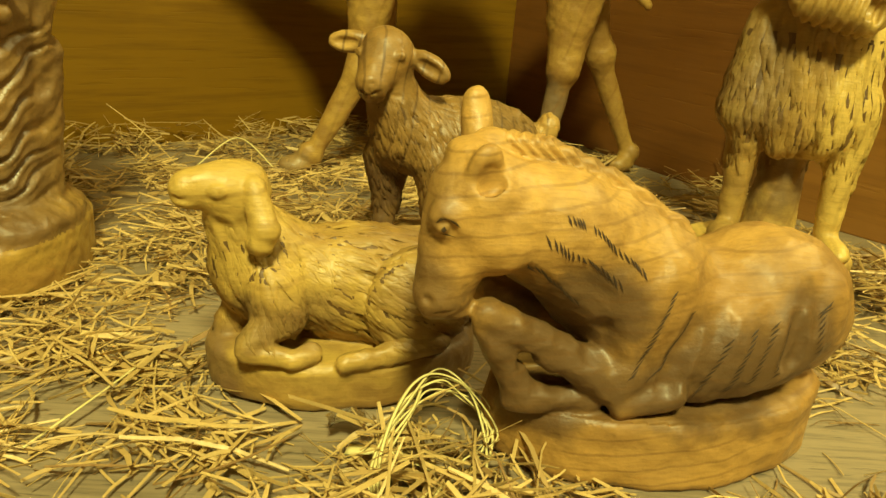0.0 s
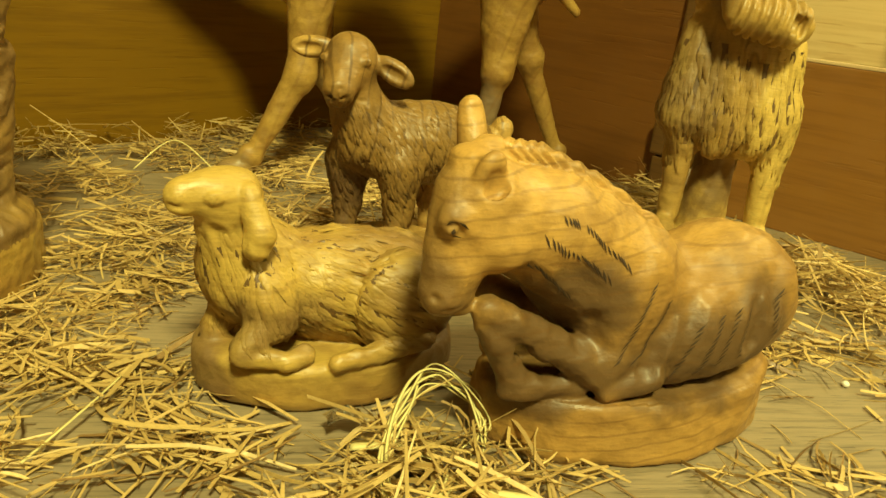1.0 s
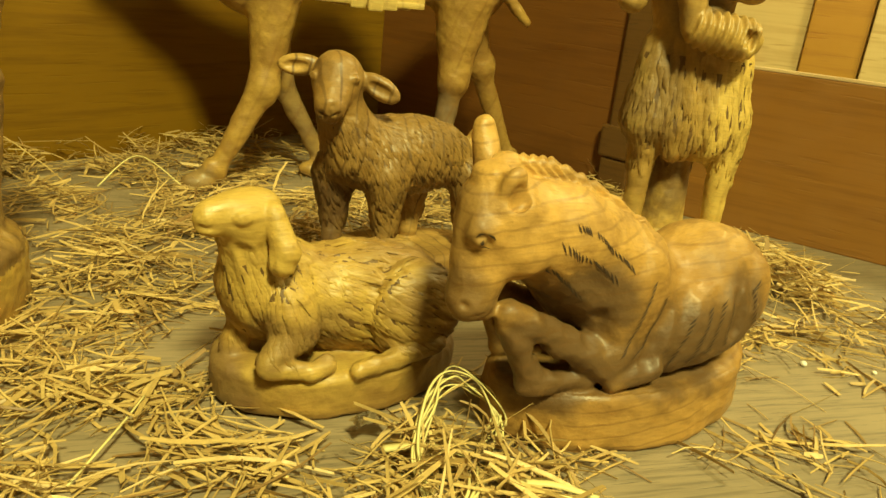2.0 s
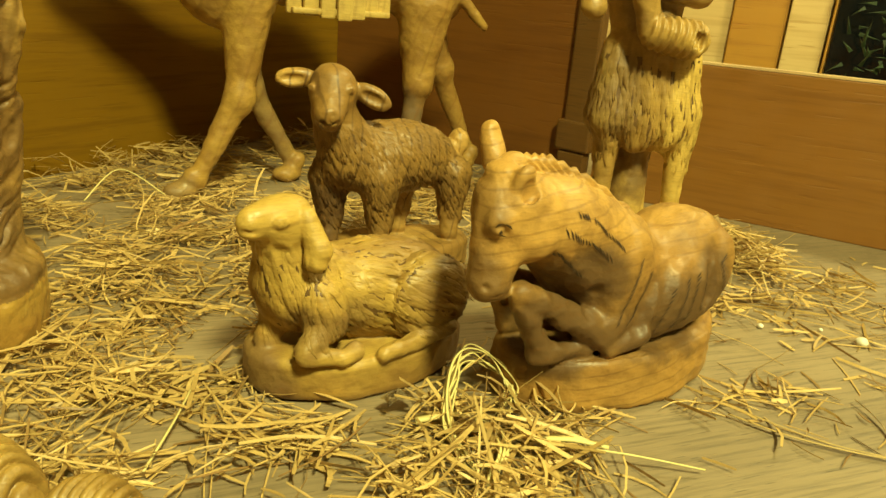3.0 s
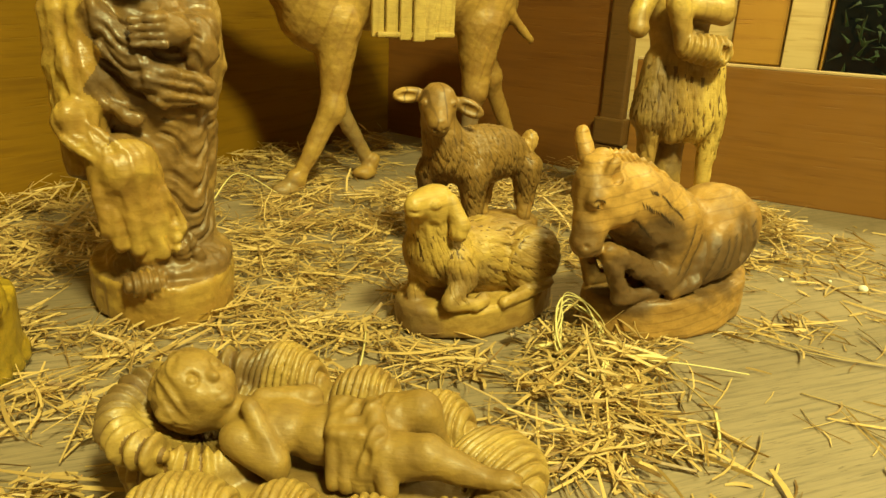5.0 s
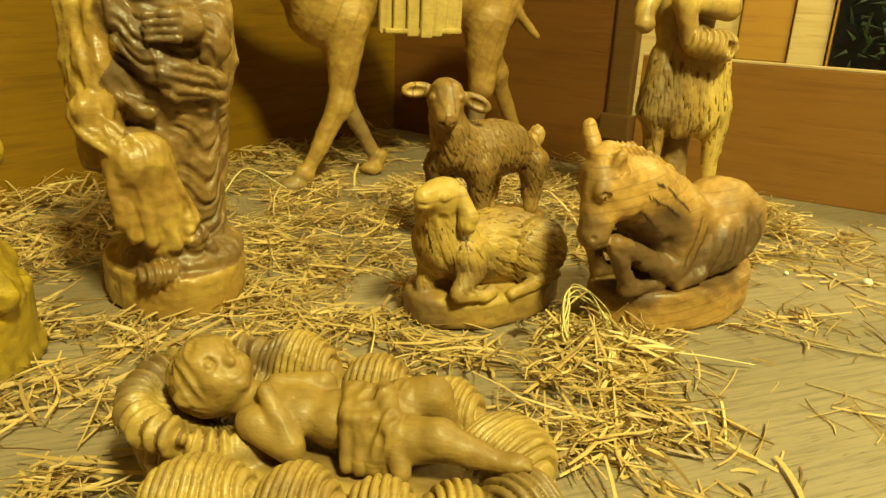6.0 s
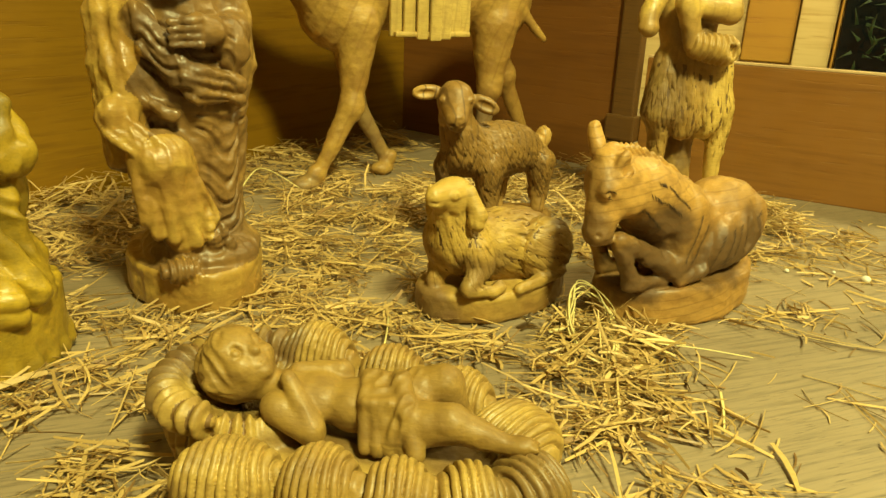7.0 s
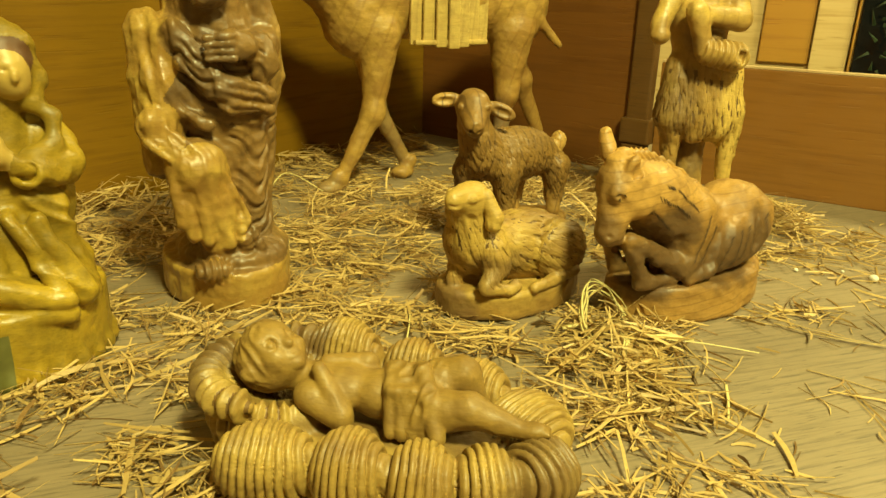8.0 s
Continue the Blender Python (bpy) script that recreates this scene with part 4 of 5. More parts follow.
def shepherd():
    c = Carving(0.0013)
    c.disc((-0.015, 0.005, 0.022), (0.055, 0.045), 0.022, 0.006)
    # legs and feet
    c.cap((0.012, -0.012, 0.14), (0.014, -0.012, 0.06), 0.0120, 0.0075, 0.005)
    c.ell((0.017, -0.024, 0.051), (0.009, 0.018, 0.008), (0, 0, 0), 0.005)
    c.cap((-0.046, 0.0, 0.14), (-0.044, 0.0, 0.06), 0.0115, 0.0075, 0.005)
    c.ell((-0.050, -0.014, 0.051), (0.009, 0.018, 0.008), (0, 0, -15), 0.005)
    c.cap((-0.014, 0.016, 0.045), (-0.014, 0.014, 0.10), 0.018, 0.014, 0.006)
    # tunic
    c.cap((-0.022, 0.004, 0.135), (-0.026, 0.004, 0.205), 0.029, 0.024, 0.008)
    c.cap((-0.010, -0.004, 0.185), (-0.003, -0.007, 0.128), 0.019, 0.0225, 0.008)
    c.cap((-0.044, 0.0, 0.185), (-0.048, -0.002, 0.132), 0.014, 0.0185, 0.008)
    c.cap((-0.026, -0.012, 0.112), (-0.022, -0.012, 0.15), 0.008, 0.012, 0.006)
    c.cap((0.0, -0.004, 0.18), (0.002, -0.006, 0.14), 0.02, 0.021, 0.008)
    # body, arms, head
    c.ell((-0.028, 0.004, 0.235), (0.033, 0.024, 0.045), (0, 0, 0), 0.01)
    c.cap((0.002, -0.004, 0.262), (0.004, -0.016, 0.232), 0.013, 0.011, 0.006)
    c.cap((0.004, -0.018, 0.230), (-0.046, -0.030, 0.236), 0.0115, 0.0085, 0.005)
    c.cap((-0.060, -0.004, 0.262), (-0.080, -0.016, 0.222), 0.012, 0.0095, 0.006)
    c.ell((-0.080, -0.020, 0.214), (0.010, 0.009, 0.009), (0, 0, 0), 0.004)
    c.ell((-0.050, -0.032, 0.238), (0.011, 0.010, 0.011), (0, 0, 0), 0.004)
    c.cap((-0.046, -0.032, 0.228), (-0.038, -0.032, 0.200), 0.010, 0.009, 0.005)
    c.cap((-0.032, -0.034, 0.199), (-0.008, -0.038, 0.196), 0.0125, 0.0145, 0.004)
    c.ell((-0.028, 0.002, 0.312), (0.021, 0.021, 0.026), (0, 0, 0), 0.008)
    c.cap((-0.028, 0.002, 0.27), (-0.028, 0.002, 0.295), 0.013, 0.012, 0.006)
    c.ell((-0.0045, -0.05, 0.196), (0.006, 0.006, 0.006), (0, 0, 0), 0.003, True)

    def relief(p):
        r = knife(p, 0.01, 0.0006)
        tunic = np.clip((p[:, 2] - 0.103) / 0.006, 0, 1) * np.clip((0.195 - p[:, 2]) / 0.01, 0, 1)
        s = streaks(p, (0.1, 0.0, -1), 0.04, 0.0048, 21)
        a = np.arctan2(p[:, 1] - 0.004, p[:, 0] + 0.02)
        hem = np.clip((0.128 - p[:, 2]) / 0.012, 0, 1) * tunic * 0.0016 * np.sin(a * 11)
        ring = ball(p, (-0.018, -0.036, 0.198), (0.026, 0.018, 0.018), 0.1)
        rings = 0.0013 * np.sin((p[:, 0] - 0.2 * p[:, 2]) * 2 * math.pi / 0.0058)
        return r + (1 - ring) * (tunic * 0.003 * (s - 0.62) + hem) + ring * rings
    def tunic_mask(p):
        return (p[:, 2] > 0.112) * (p[:, 2] < 0.190) * (1 - ball(p, (-0.018, -0.036, 0.198), (0.028, 0.02, 0.02), 0.1)) * (p[:, 1] < 0.03)
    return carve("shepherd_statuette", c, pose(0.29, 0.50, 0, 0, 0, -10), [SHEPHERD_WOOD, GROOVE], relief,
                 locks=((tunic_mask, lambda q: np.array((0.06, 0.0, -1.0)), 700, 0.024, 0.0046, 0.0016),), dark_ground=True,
                 label="carved olive-wood standing shepherd in a ragged tunic", category="statuette")


def robed_man():
    c = Carving(0.0013)
    c.disc((0.001, 0.018, 0.0175), (0.0520, 0.074), 0.0175, 0.005)
    c.cap((0.004, 0.004, 0.045), (0.002, 0.006, 0.17), 0.034, 0.037, 0.008)
    c.cap((0.002, 0.006, 0.17), (-0.004, 0.010, 0.245), 0.039, 0.030, 0.01)
    c.ell((0.006, 0.010, 0.040), (0.046, 0.058, 0.016), (0, 0, 0), 0.006)
    # cloak: hanging sleeve on one side, a bowed edge on the other
    c.cap((-0.0470, -0.004, 0.117), (-0.0470, 0.004, 0.215), 0.0125, 0.0175, 0.008)
    c.cap((-0.0440, -0.010, 0.122), (-0.0440, -0.004, 0.160), 0.0130, 0.0190, 0.006)
    c.ell((-0.040, -0.010, 0.172), (0.0190, 0.0200, 0.0300), (0, -14, 0), 0.008)
    c.cap((-0.042, -0.020, 0.128), (-0.036, -0.014, 0.215), 0.0075, 0.012, 0.006)
    c.cap((0.038, 0.004, 0.125), (0.049, 0.000, 0.180), 0.0042, 0.0056, 0.003)
    c.cap((0.049, 0.000, 0.180), (0.032, 0.004, 0.245), 0.0056, 0.010, 0.005)
    c.cap((0.024, 0.016, 0.045), (0.040, 0.014, 0.135), 0.016, 0.010, 0.008)
    # bent knee under hanging cloth with pleats that run together downwards
    c.ell((-0.026, -0.032, 0.119), (0.0225, 0.0190, 0.0215), (0, 0, 0), 0.006)
    c.cap((-0.026, -0.030, 0.116), (-0.012, -0.028, 0.056), 0.0205, 0.0160, 0.006)
    for x0, x1, z1, r in ((-0.043, -0.041, 0.076, 0.0050), (-0.037, -0.033, 0.066, 0.0056), (-0.029, -0.022, 0.062, 0.0060), (-0.021, -0.008, 0.058, 0.0060), (-0.014, 0.006, 0.052, 0.0056), (-0.008, 0.018, 0.050, 0.0048)):
        c.cap((x0, -0.0445 + 0.30 * abs(x0 + 0.026), 0.112), (x1, -0.0430 + 0.14 * abs(x1 + 0.014), z1), r * 0.8, r, 0.0022)
    # the rolled edge of the mantle across the body
    c.cap((-0.034, -0.026, 0.220), (-0.002, -0.040, 0.178), 0.0078, 0.0082, 0.005)
    c.cap((-0.002, -0.040, 0.178), (0.034, -0.028, 0.170), 0.0082, 0.0064, 0.005)
    c.cap((-0.030, -0.030, 0.196), (0.0, -0.042, 0.164), 0.0052, 0.0056, 0.004)
    c.cap((0.0, -0.042, 0.164), (0.034, -0.028, 0.158), 0.0056, 0.0042, 0.004)
    c.cap((-0.052, -0.012, 0.172), (-0.016, -0.038, 0.150), 0.0048, 0.0050, 0.005)
    # hands
    c.ell((-0.051, -0.026, 0.147), (0.0140, 0.0115, 0.0180), (0, -28, 0), 0.005)
    for i in range(4):
        c.cap((-0.060 + 0.0048 * i, -0.034, 0.140 + 0.0028 * i), (-0.044 + 0.0042 * i, -0.041, 0.125 + 0.0036 * i), 0.0034, 0.0029, 0.0010)
    c.ell((0.033, 0.008, 0.190), (0.0200, 0.0180, 0.060), (0, 6, 0), 0.006)
    c.cap((0.036, -0.010, 0.205), (0.012, -0.042, 0.208), 0.0135, 0.0085, 0.005)
    c.ell((0.006, -0.046, 0.208), (0.014, 0.006, 0.0115), (0, 6, 0), 0.003)
    for i in range(4):
        c.cap((0.004, -0.0505, 0.2155 - 0.0054 * i), (-0.016, -0.047, 0.2135 - 0.0050 * i), 0.0027, 0.0022, 0.001)
    c.ell((0.030, -0.028, 0.196), (0.012, 0.012, 0.018), (0, 0, 0), 0.004)
    # head and beard
    c.ell((-0.002, -0.010, 0.288), (0.022, 0.024, 0.028), (0, 0, 0), 0.008)
    c.ell((-0.008, -0.030, 0.253), (0.016, 0.012, 0.020), (0, 0, 0), 0.006)
    c.ell((-0.022, -0.045, 0.0375), (0.014, 0.0125, 0.009), (0, 0, 0), 0.003)

    def folds(p):
        """Hanging loops of cloth on one side, slanted gathers over the chest."""
        wob = 0.6 * (value_noise(p / 0.022, 37) - 0.5)
        swag = np.sin(2 * math.pi * ((p[:, 2] - 16 * (p[:, 0] - 0.016) ** 2 - 0.15 * p[:, 0]) / 0.0185 + 3.2 * wob))
        swags = np.clip((p[:, 0] + 0.004) / 0.008, 0, 1) * np.clip((0.156 - p[:, 2]) / 0.01, 0, 1) * np.clip((p[:, 2] - 0.05) / 0.01, 0, 1) * (p[:, 1] < 0.012)
        slant = np.sin(2 * math.pi * ((p[:, 2] + 0.85 * p[:, 0] - 9 * (p[:, 0] + 0.02) ** 2) / 0.0135 + 3.0 * wob))
        slants = np.clip((p[:, 2] - 0.150) / 0.01, 0, 1) * np.clip((0.222 - p[:, 2]) / 0.01, 0, 1) * np.clip((p[:, 0] + 0.036) / 0.008, 0, 1) * (p[:, 0] < 0.03) * (p[:, 1] < 0.0)
        hand = ball(p, (0.004, -0.047, 0.207), (0.024, 0.012, 0.016), 0.2)
        swag, slant = (1 - 1.7 * np.abs(k) ** 1.5 * (k < 0) - 0.3 * (k > 0.6) for k in (swag, slant))
        return swags, swag, slants * (1 - hand), slant

    def relief(p):
        r = knife(p, 0.012, 0.0009)
        body = np.clip((p[:, 2] - 0.036) / 0.01, 0, 1)
        q = p + 0.008 * np.stack([value_noise(p / 0.02, 31), value_noise(p / 0.02, 32), value_noise(p / 0.02, 33)], 1)
        drop = streaks(q, (0.1, 0.0, -1), 0.06, 0.006, 35)
        foot = ball(p, (-0.022, -0.05, 0.038), (0.016, 0.014, 0.011), 0.1)
        beard = ball(p, (-0.008, -0.036, 0.253), (0.018, 0.014, 0.022), 0.2)
        swags, swag, slants, slant = folds(p)
        fold = swags * np.clip((0.016 - p[:, 1]) / 0.03, 0, 1) * 0.0017 * (swag - 0.5) + slants * 0.0015 * (slant - 0.5) + body * scoops(p, 0.017, 0.0026, 38)
        sleeve = np.clip((-0.026 - p[:, 0]) / 0.008, 0, 1) * np.clip((p[:, 2] - 0.125) / 0.01, 0, 1) * (1 - ball(p, (-0.051, -0.030, 0.142), (0.020, 0.016, 0.022), 0.2))
        bow = np.sin(2 * math.pi * ((p[:, 0] + 0.25 * (p[:, 2] - 0.20) * (p[:, 2] < 0.20) + 0.004 * value_noise(p / 0.02, 34)) / 0.0115))
        fold += sleeve * 0.0008 * bow
        return r + fold + body * (1 - foot) * (1 - swags) * 0.0015 * (drop - 0.6) + foot * 0.0011 * np.sin(p[:, 0] * 2 * math.pi / 0.005) + beard * 0.002 * (streaks(p, (0, 0, 1), 0.02, 0.004, 36) - 0.6)

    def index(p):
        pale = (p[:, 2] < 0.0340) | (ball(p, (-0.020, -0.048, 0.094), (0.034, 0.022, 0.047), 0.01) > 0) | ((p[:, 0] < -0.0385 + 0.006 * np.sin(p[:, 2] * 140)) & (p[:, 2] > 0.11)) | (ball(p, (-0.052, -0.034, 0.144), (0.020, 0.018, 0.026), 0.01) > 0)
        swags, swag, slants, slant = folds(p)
        # troughs of the folds take the groove wood: shade put into the colour
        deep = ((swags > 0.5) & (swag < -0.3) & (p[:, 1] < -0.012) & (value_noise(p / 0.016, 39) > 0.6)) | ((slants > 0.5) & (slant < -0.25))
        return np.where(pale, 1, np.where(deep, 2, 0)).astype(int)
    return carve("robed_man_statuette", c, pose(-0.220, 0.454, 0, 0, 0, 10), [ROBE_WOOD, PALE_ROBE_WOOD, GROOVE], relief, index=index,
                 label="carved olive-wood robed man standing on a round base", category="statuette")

def kneeling_woman():
    c = Carving(0.0013)
    c.cap((0, 0, 0.03), (0.004, 0, 0.09), 0.054, 0.040, 0.01)
    c.disc((0, 0, 0.026), (0.069, 0.064), 0.026, 0.004, 0.012)
    for i in range(14):
        a = radians(200 + i * 13)
        c.cap((0.050 * math.cos(a), 0.047 * math.sin(a), 0.05), (0.0665 * math.cos(a), 0.0610 * math.sin(a), 0.008), 0.0055, 0.0066, 0.002)
    # the mantle gathered round the knees
    c.cap((-0.040, -0.050, 0.078), (0.036, -0.044, 0.054), 0.014, 0.0115, 0.004)
    c.cap((-0.040, -0.056, 0.060), (0.034, -0.047, 0.046), 0.008, 0.0075, 0.003)
    c.cap((0.036, -0.042, 0.053), (0.052, -0.012, 0.070), 0.0115, 0.0115, 0.004)
    c.cap((0.052, -0.012, 0.070), (0.034, -0.026, 0.118), 0.0105, 0.0075, 0.004)
    c.cap((0.056, -0.040, 0.056), (0.034, -0.040, 0.106), 0.0085, 0.0060, 0.0015)
    c.cap((0.044, -0.048, 0.060), (0.020, -0.040, 0.110), 0.0056, 0.0050, 0.0015)
    c.cap((0.060, -0.020, 0.050), (0.046, -0.022, 0.110), 0.0060, 0.0060, 0.0020)
    c.cap((-0.020, -0.058, 0.080), (0.046, -0.052, 0.056), 0.0070, 0.0060, 0.0015)
    c.cap((-0.020, -0.060, 0.052), (0.046, -0.050, 0.046), 0.0060, 0.0070, 0.0015)
    c.cap((0.048, 0.000, 0.160), (0.054, -0.004, 0.150), 0.0070, 0.0080, 0.0020)
    c.cap((0.010, -0.044, 0.070), (0.004, -0.034, 0.115), 0.006, 0.006, 0.003)
    c.ell((0.018, 0.004, 0.110), (0.038, 0.036, 0.036), (0, 0, 0), 0.01)
    c.cap((0.010, 0.002, 0.13), (0.016, -0.002, 0.172), 0.032, 0.020, 0.01)
    # sleeves and folded hands
    c.cap((0.036, 0.006, 0.164), (0.052, -0.010, 0.138), 0.011, 0.0125, 0.005)
    c.cap((0.052, -0.012, 0.136), (0.034, -0.034, 0.138), 0.0125, 0.0105, 0.004)
    c.ell((0.034, -0.040, 0.138), (0.0065, 0.0065, 0.007), (0, 0, 0), 0.002, True)
    c.cap((0.034, -0.034, 0.139), (0.022, -0.042, 0.150), 0.006, 0.0052, 0.002)
    c.ell((0.020, -0.043, 0.153), (0.006, 0.0065, 0.011), (0, 0, 0), 0.002)
    c.cap((-0.016, 0.0, 0.160), (0.0, -0.034, 0.140), 0.012, 0.011, 0.006)
    # veil, hair, face
    c.ell((0.025, -0.004, 0.201), (0.0215, 0.0235, 0.027), (0, 0, 0), 0.006)
    c.cap((0.034, 0.004, 0.190), (0.040, 0.006, 0.160), 0.010, 0.010, 0.006)
    c.ell((0.031, -0.018, 0.196), (0.0125, 0.0125, 0.0175), (0, 0, 0), 0.002)
    c.ell((0.0350, -0.0305, 0.1945), (0.0024, 0.0028, 0.0042), (0, 0, 0), 0.002)
    roll = ((0.022, -0.020, 0.2240), (0.042, -0.016, 0.2130), (0.047, -0.012, 0.1900), (0.042, -0.018, 0.1760), (0.053, -0.018, 0.1680), (0.052, -0.024, 0.1520), (0.040, -0.034, 0.1460))
    for a, b in zip(roll, roll[1:]):
        c.cap((a[0] - 0.002, a[1] + 0.004, a[2]), (b[0] - 0.002, b[1] + 0.004, b[2]), 0.0046, 0.0046, 0.0060)
    for u in (0.0300, 0.0400):
        c.ell((u, -0.0305, 0.1985), (0.0030, 0.0022, 0.0016), (0, 0, 0), 0.001, True)
    c.cap((0.0315, -0.0305, 0.1875), (0.0375, -0.0305, 0.1875), 0.0008, 0.0008, 0.0008, True)

    def relief(p):
        r = knife(p, 0.014, 0.0006)
        swag = streaks(p + 0.01 * value_noise(p / 0.03, 42)[:, None], (1, 0.2, -0.9), 0.07, 0.011, 43)
        mid = np.clip((0.165 - p[:, 2]) / 0.02, 0, 1) * np.clip((p[:, 2] - 0.045) / 0.01, 0, 1)
        veil = np.clip((p[:, 2] - 0.17) / 0.01, 0, 1) * (1 - ball(p, (0.032, -0.024, 0.196), (0.016, 0.014, 0.02), 0.2))
        return r + mid * 0.0042 * (swag - 0.6) + veil * 0.0016 * (streaks(p, (0.2, 1, -0.5), 0.06, 0.006, 44) - 0.6)

    def index(p):
        i = np.zeros(len(p), int)
        i[(p[:, 2] < 0.042) & (p[:, 0] < 0.012)] = 1
        i[(p[:, 2] < 0.006)] = 1
        i[ball(p, (0.0320, -0.0265, 0.1935), (0.0125, 0.0115, 0.0165), 0.01) > 0] = 2
        i[ball(p, (0.021, -0.043, 0.152), (0.008, 0.008, 0.013), 0.01) > 0] = 2
        i[(ball(p, (0.031, -0.022, 0.205), (0.0165, 0.0125, 0.0125), 0.01) > 0) & (i != 2)] = 3
        return i
    return carve("kneeling_woman_statuette", c, pose(-0.376, 0.370, 0, 0, 0, 6), [GREEN_GLAZE, DARK_GREEN, SKIN_PAINT, HAIR_PAINT], relief, index=index,
                 label="painted yellow-green kneeling woman with folded hands", category="statuette")

CRADLE_POSE = pose(-0.150, 0.172, 0, 0, 0, -29)


def cradle():
    c = Carving(0.0008)
    c.ell((0.0, 0.0, 0.014), (0.100, 0.050, 0.015), k=0.006)
    lobes = ((-0.040, 0.050, 0.025, 0.018, 0.0305, -8), (0.003, 0.049, 0.022, 0.017, 0.0265, -4), (0.042, 0.043, 0.021, 0.018, 0.0235, -16), (0.074, 0.022, 0.026, 0.024, 0.0200, -40),
             (-0.051, -0.045, 0.0275, 0.020, 0.0230, 8), (-0.0075, -0.045, 0.0205, 0.020, 0.0245, 0), (0.027, -0.043, 0.0190, 0.020, 0.0230, 4), (0.057, -0.036, 0.0180, 0.020, 0.0215, 18), (0.083, -0.016, 0.0200, 0.021, 0.0195, 52))
    # the flared rim behind the head
    for i in range(10):
        a0, a1 = radians(60 + i * 20), radians(80 + i * 20)
        c.cap((-0.066 + 0.040 * math.cos(a0), 0.012 + 0.041 * math.sin(a0), 0.046), (-0.066 + 0.040 * math.cos(a1), 0.012 + 0.041 * math.sin(a1), 0.046), 0.0078, 0.0078, 0.004)
    c.ell((-0.068, 0.010, 0.027), (0.038, 0.040, 0.026), k=0.006)
    c.ell((-0.063, 0.010, 0.062), (0.034, 0.036, 0.030), k=0.003, cut=True)
    for u, v, a, b, z, d in lobes:
        c.ell((u, v, 0.003 + z), (a, b, z), (0, 0, d), 0.0018)
    c.ell((0.0, 0.004, 0.058), (0.080, 0.026, 0.030), k=0.004, cut=True)

    def ribs_of(p):
        best, bu, bv = np.full(len(p), 9.0), np.zeros(len(p)), np.zeros(len(p))
        for u, v, a, b, z, d in lobes:
            cs, sn = math.cos(radians(d)), math.sin(radians(d))
            x, y = p[:, 0] - u, p[:, 1] - v
            lu, lv = (x * cs + y * sn) / a, (-x * sn + y * cs) / b
            q = lu ** 2 + lv ** 2 + ((p[:, 2] - 0.003 - z) / z) ** 2
            near = q < best
            best[near], bu[near], bv[near] = q[near], lu[near] * a, lv[near]
        ribs = -(1 - np.abs(np.sin((bu * (1 + 0.16 * (p[:, 2] - 0.03) / 0.03) + 0.0018 * value_noise(p / 0.012, 51)) * math.pi / 0.0047))) ** 2.2
        return ribs, np.clip((1.25 - best) / 0.15, 0, 1)

    def spokes_of(p, lob):
        a = np.arctan2(p[:, 1] - 0.008, p[:, 0] + 0.068)
        head = (1 - lob) * np.clip((-0.045 - p[:, 0]) / 0.01, 0, 1) * np.clip((p[:, 2] - 0.012) / 0.01, 0, 1)
        return np.sin(a * 30 + 2 * value_noise(p / 0.01, 52)), head

    def relief(p):
        r = knife(p, 0.01, 0.0005)
        ribs, lob = ribs_of(p)
        spokes, head = spokes_of(p, lob)
        return r + lob * 0.0036 * ribs + head * 0.0018 * spokes
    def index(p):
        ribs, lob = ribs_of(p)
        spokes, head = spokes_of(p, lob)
        # deepest cuts between the spokes are coloured dark as painted shade
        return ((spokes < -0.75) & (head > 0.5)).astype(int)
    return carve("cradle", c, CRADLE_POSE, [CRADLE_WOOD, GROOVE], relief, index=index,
                 label="carved olive-wood cradle of ribbed straw bundles", category="cradle")

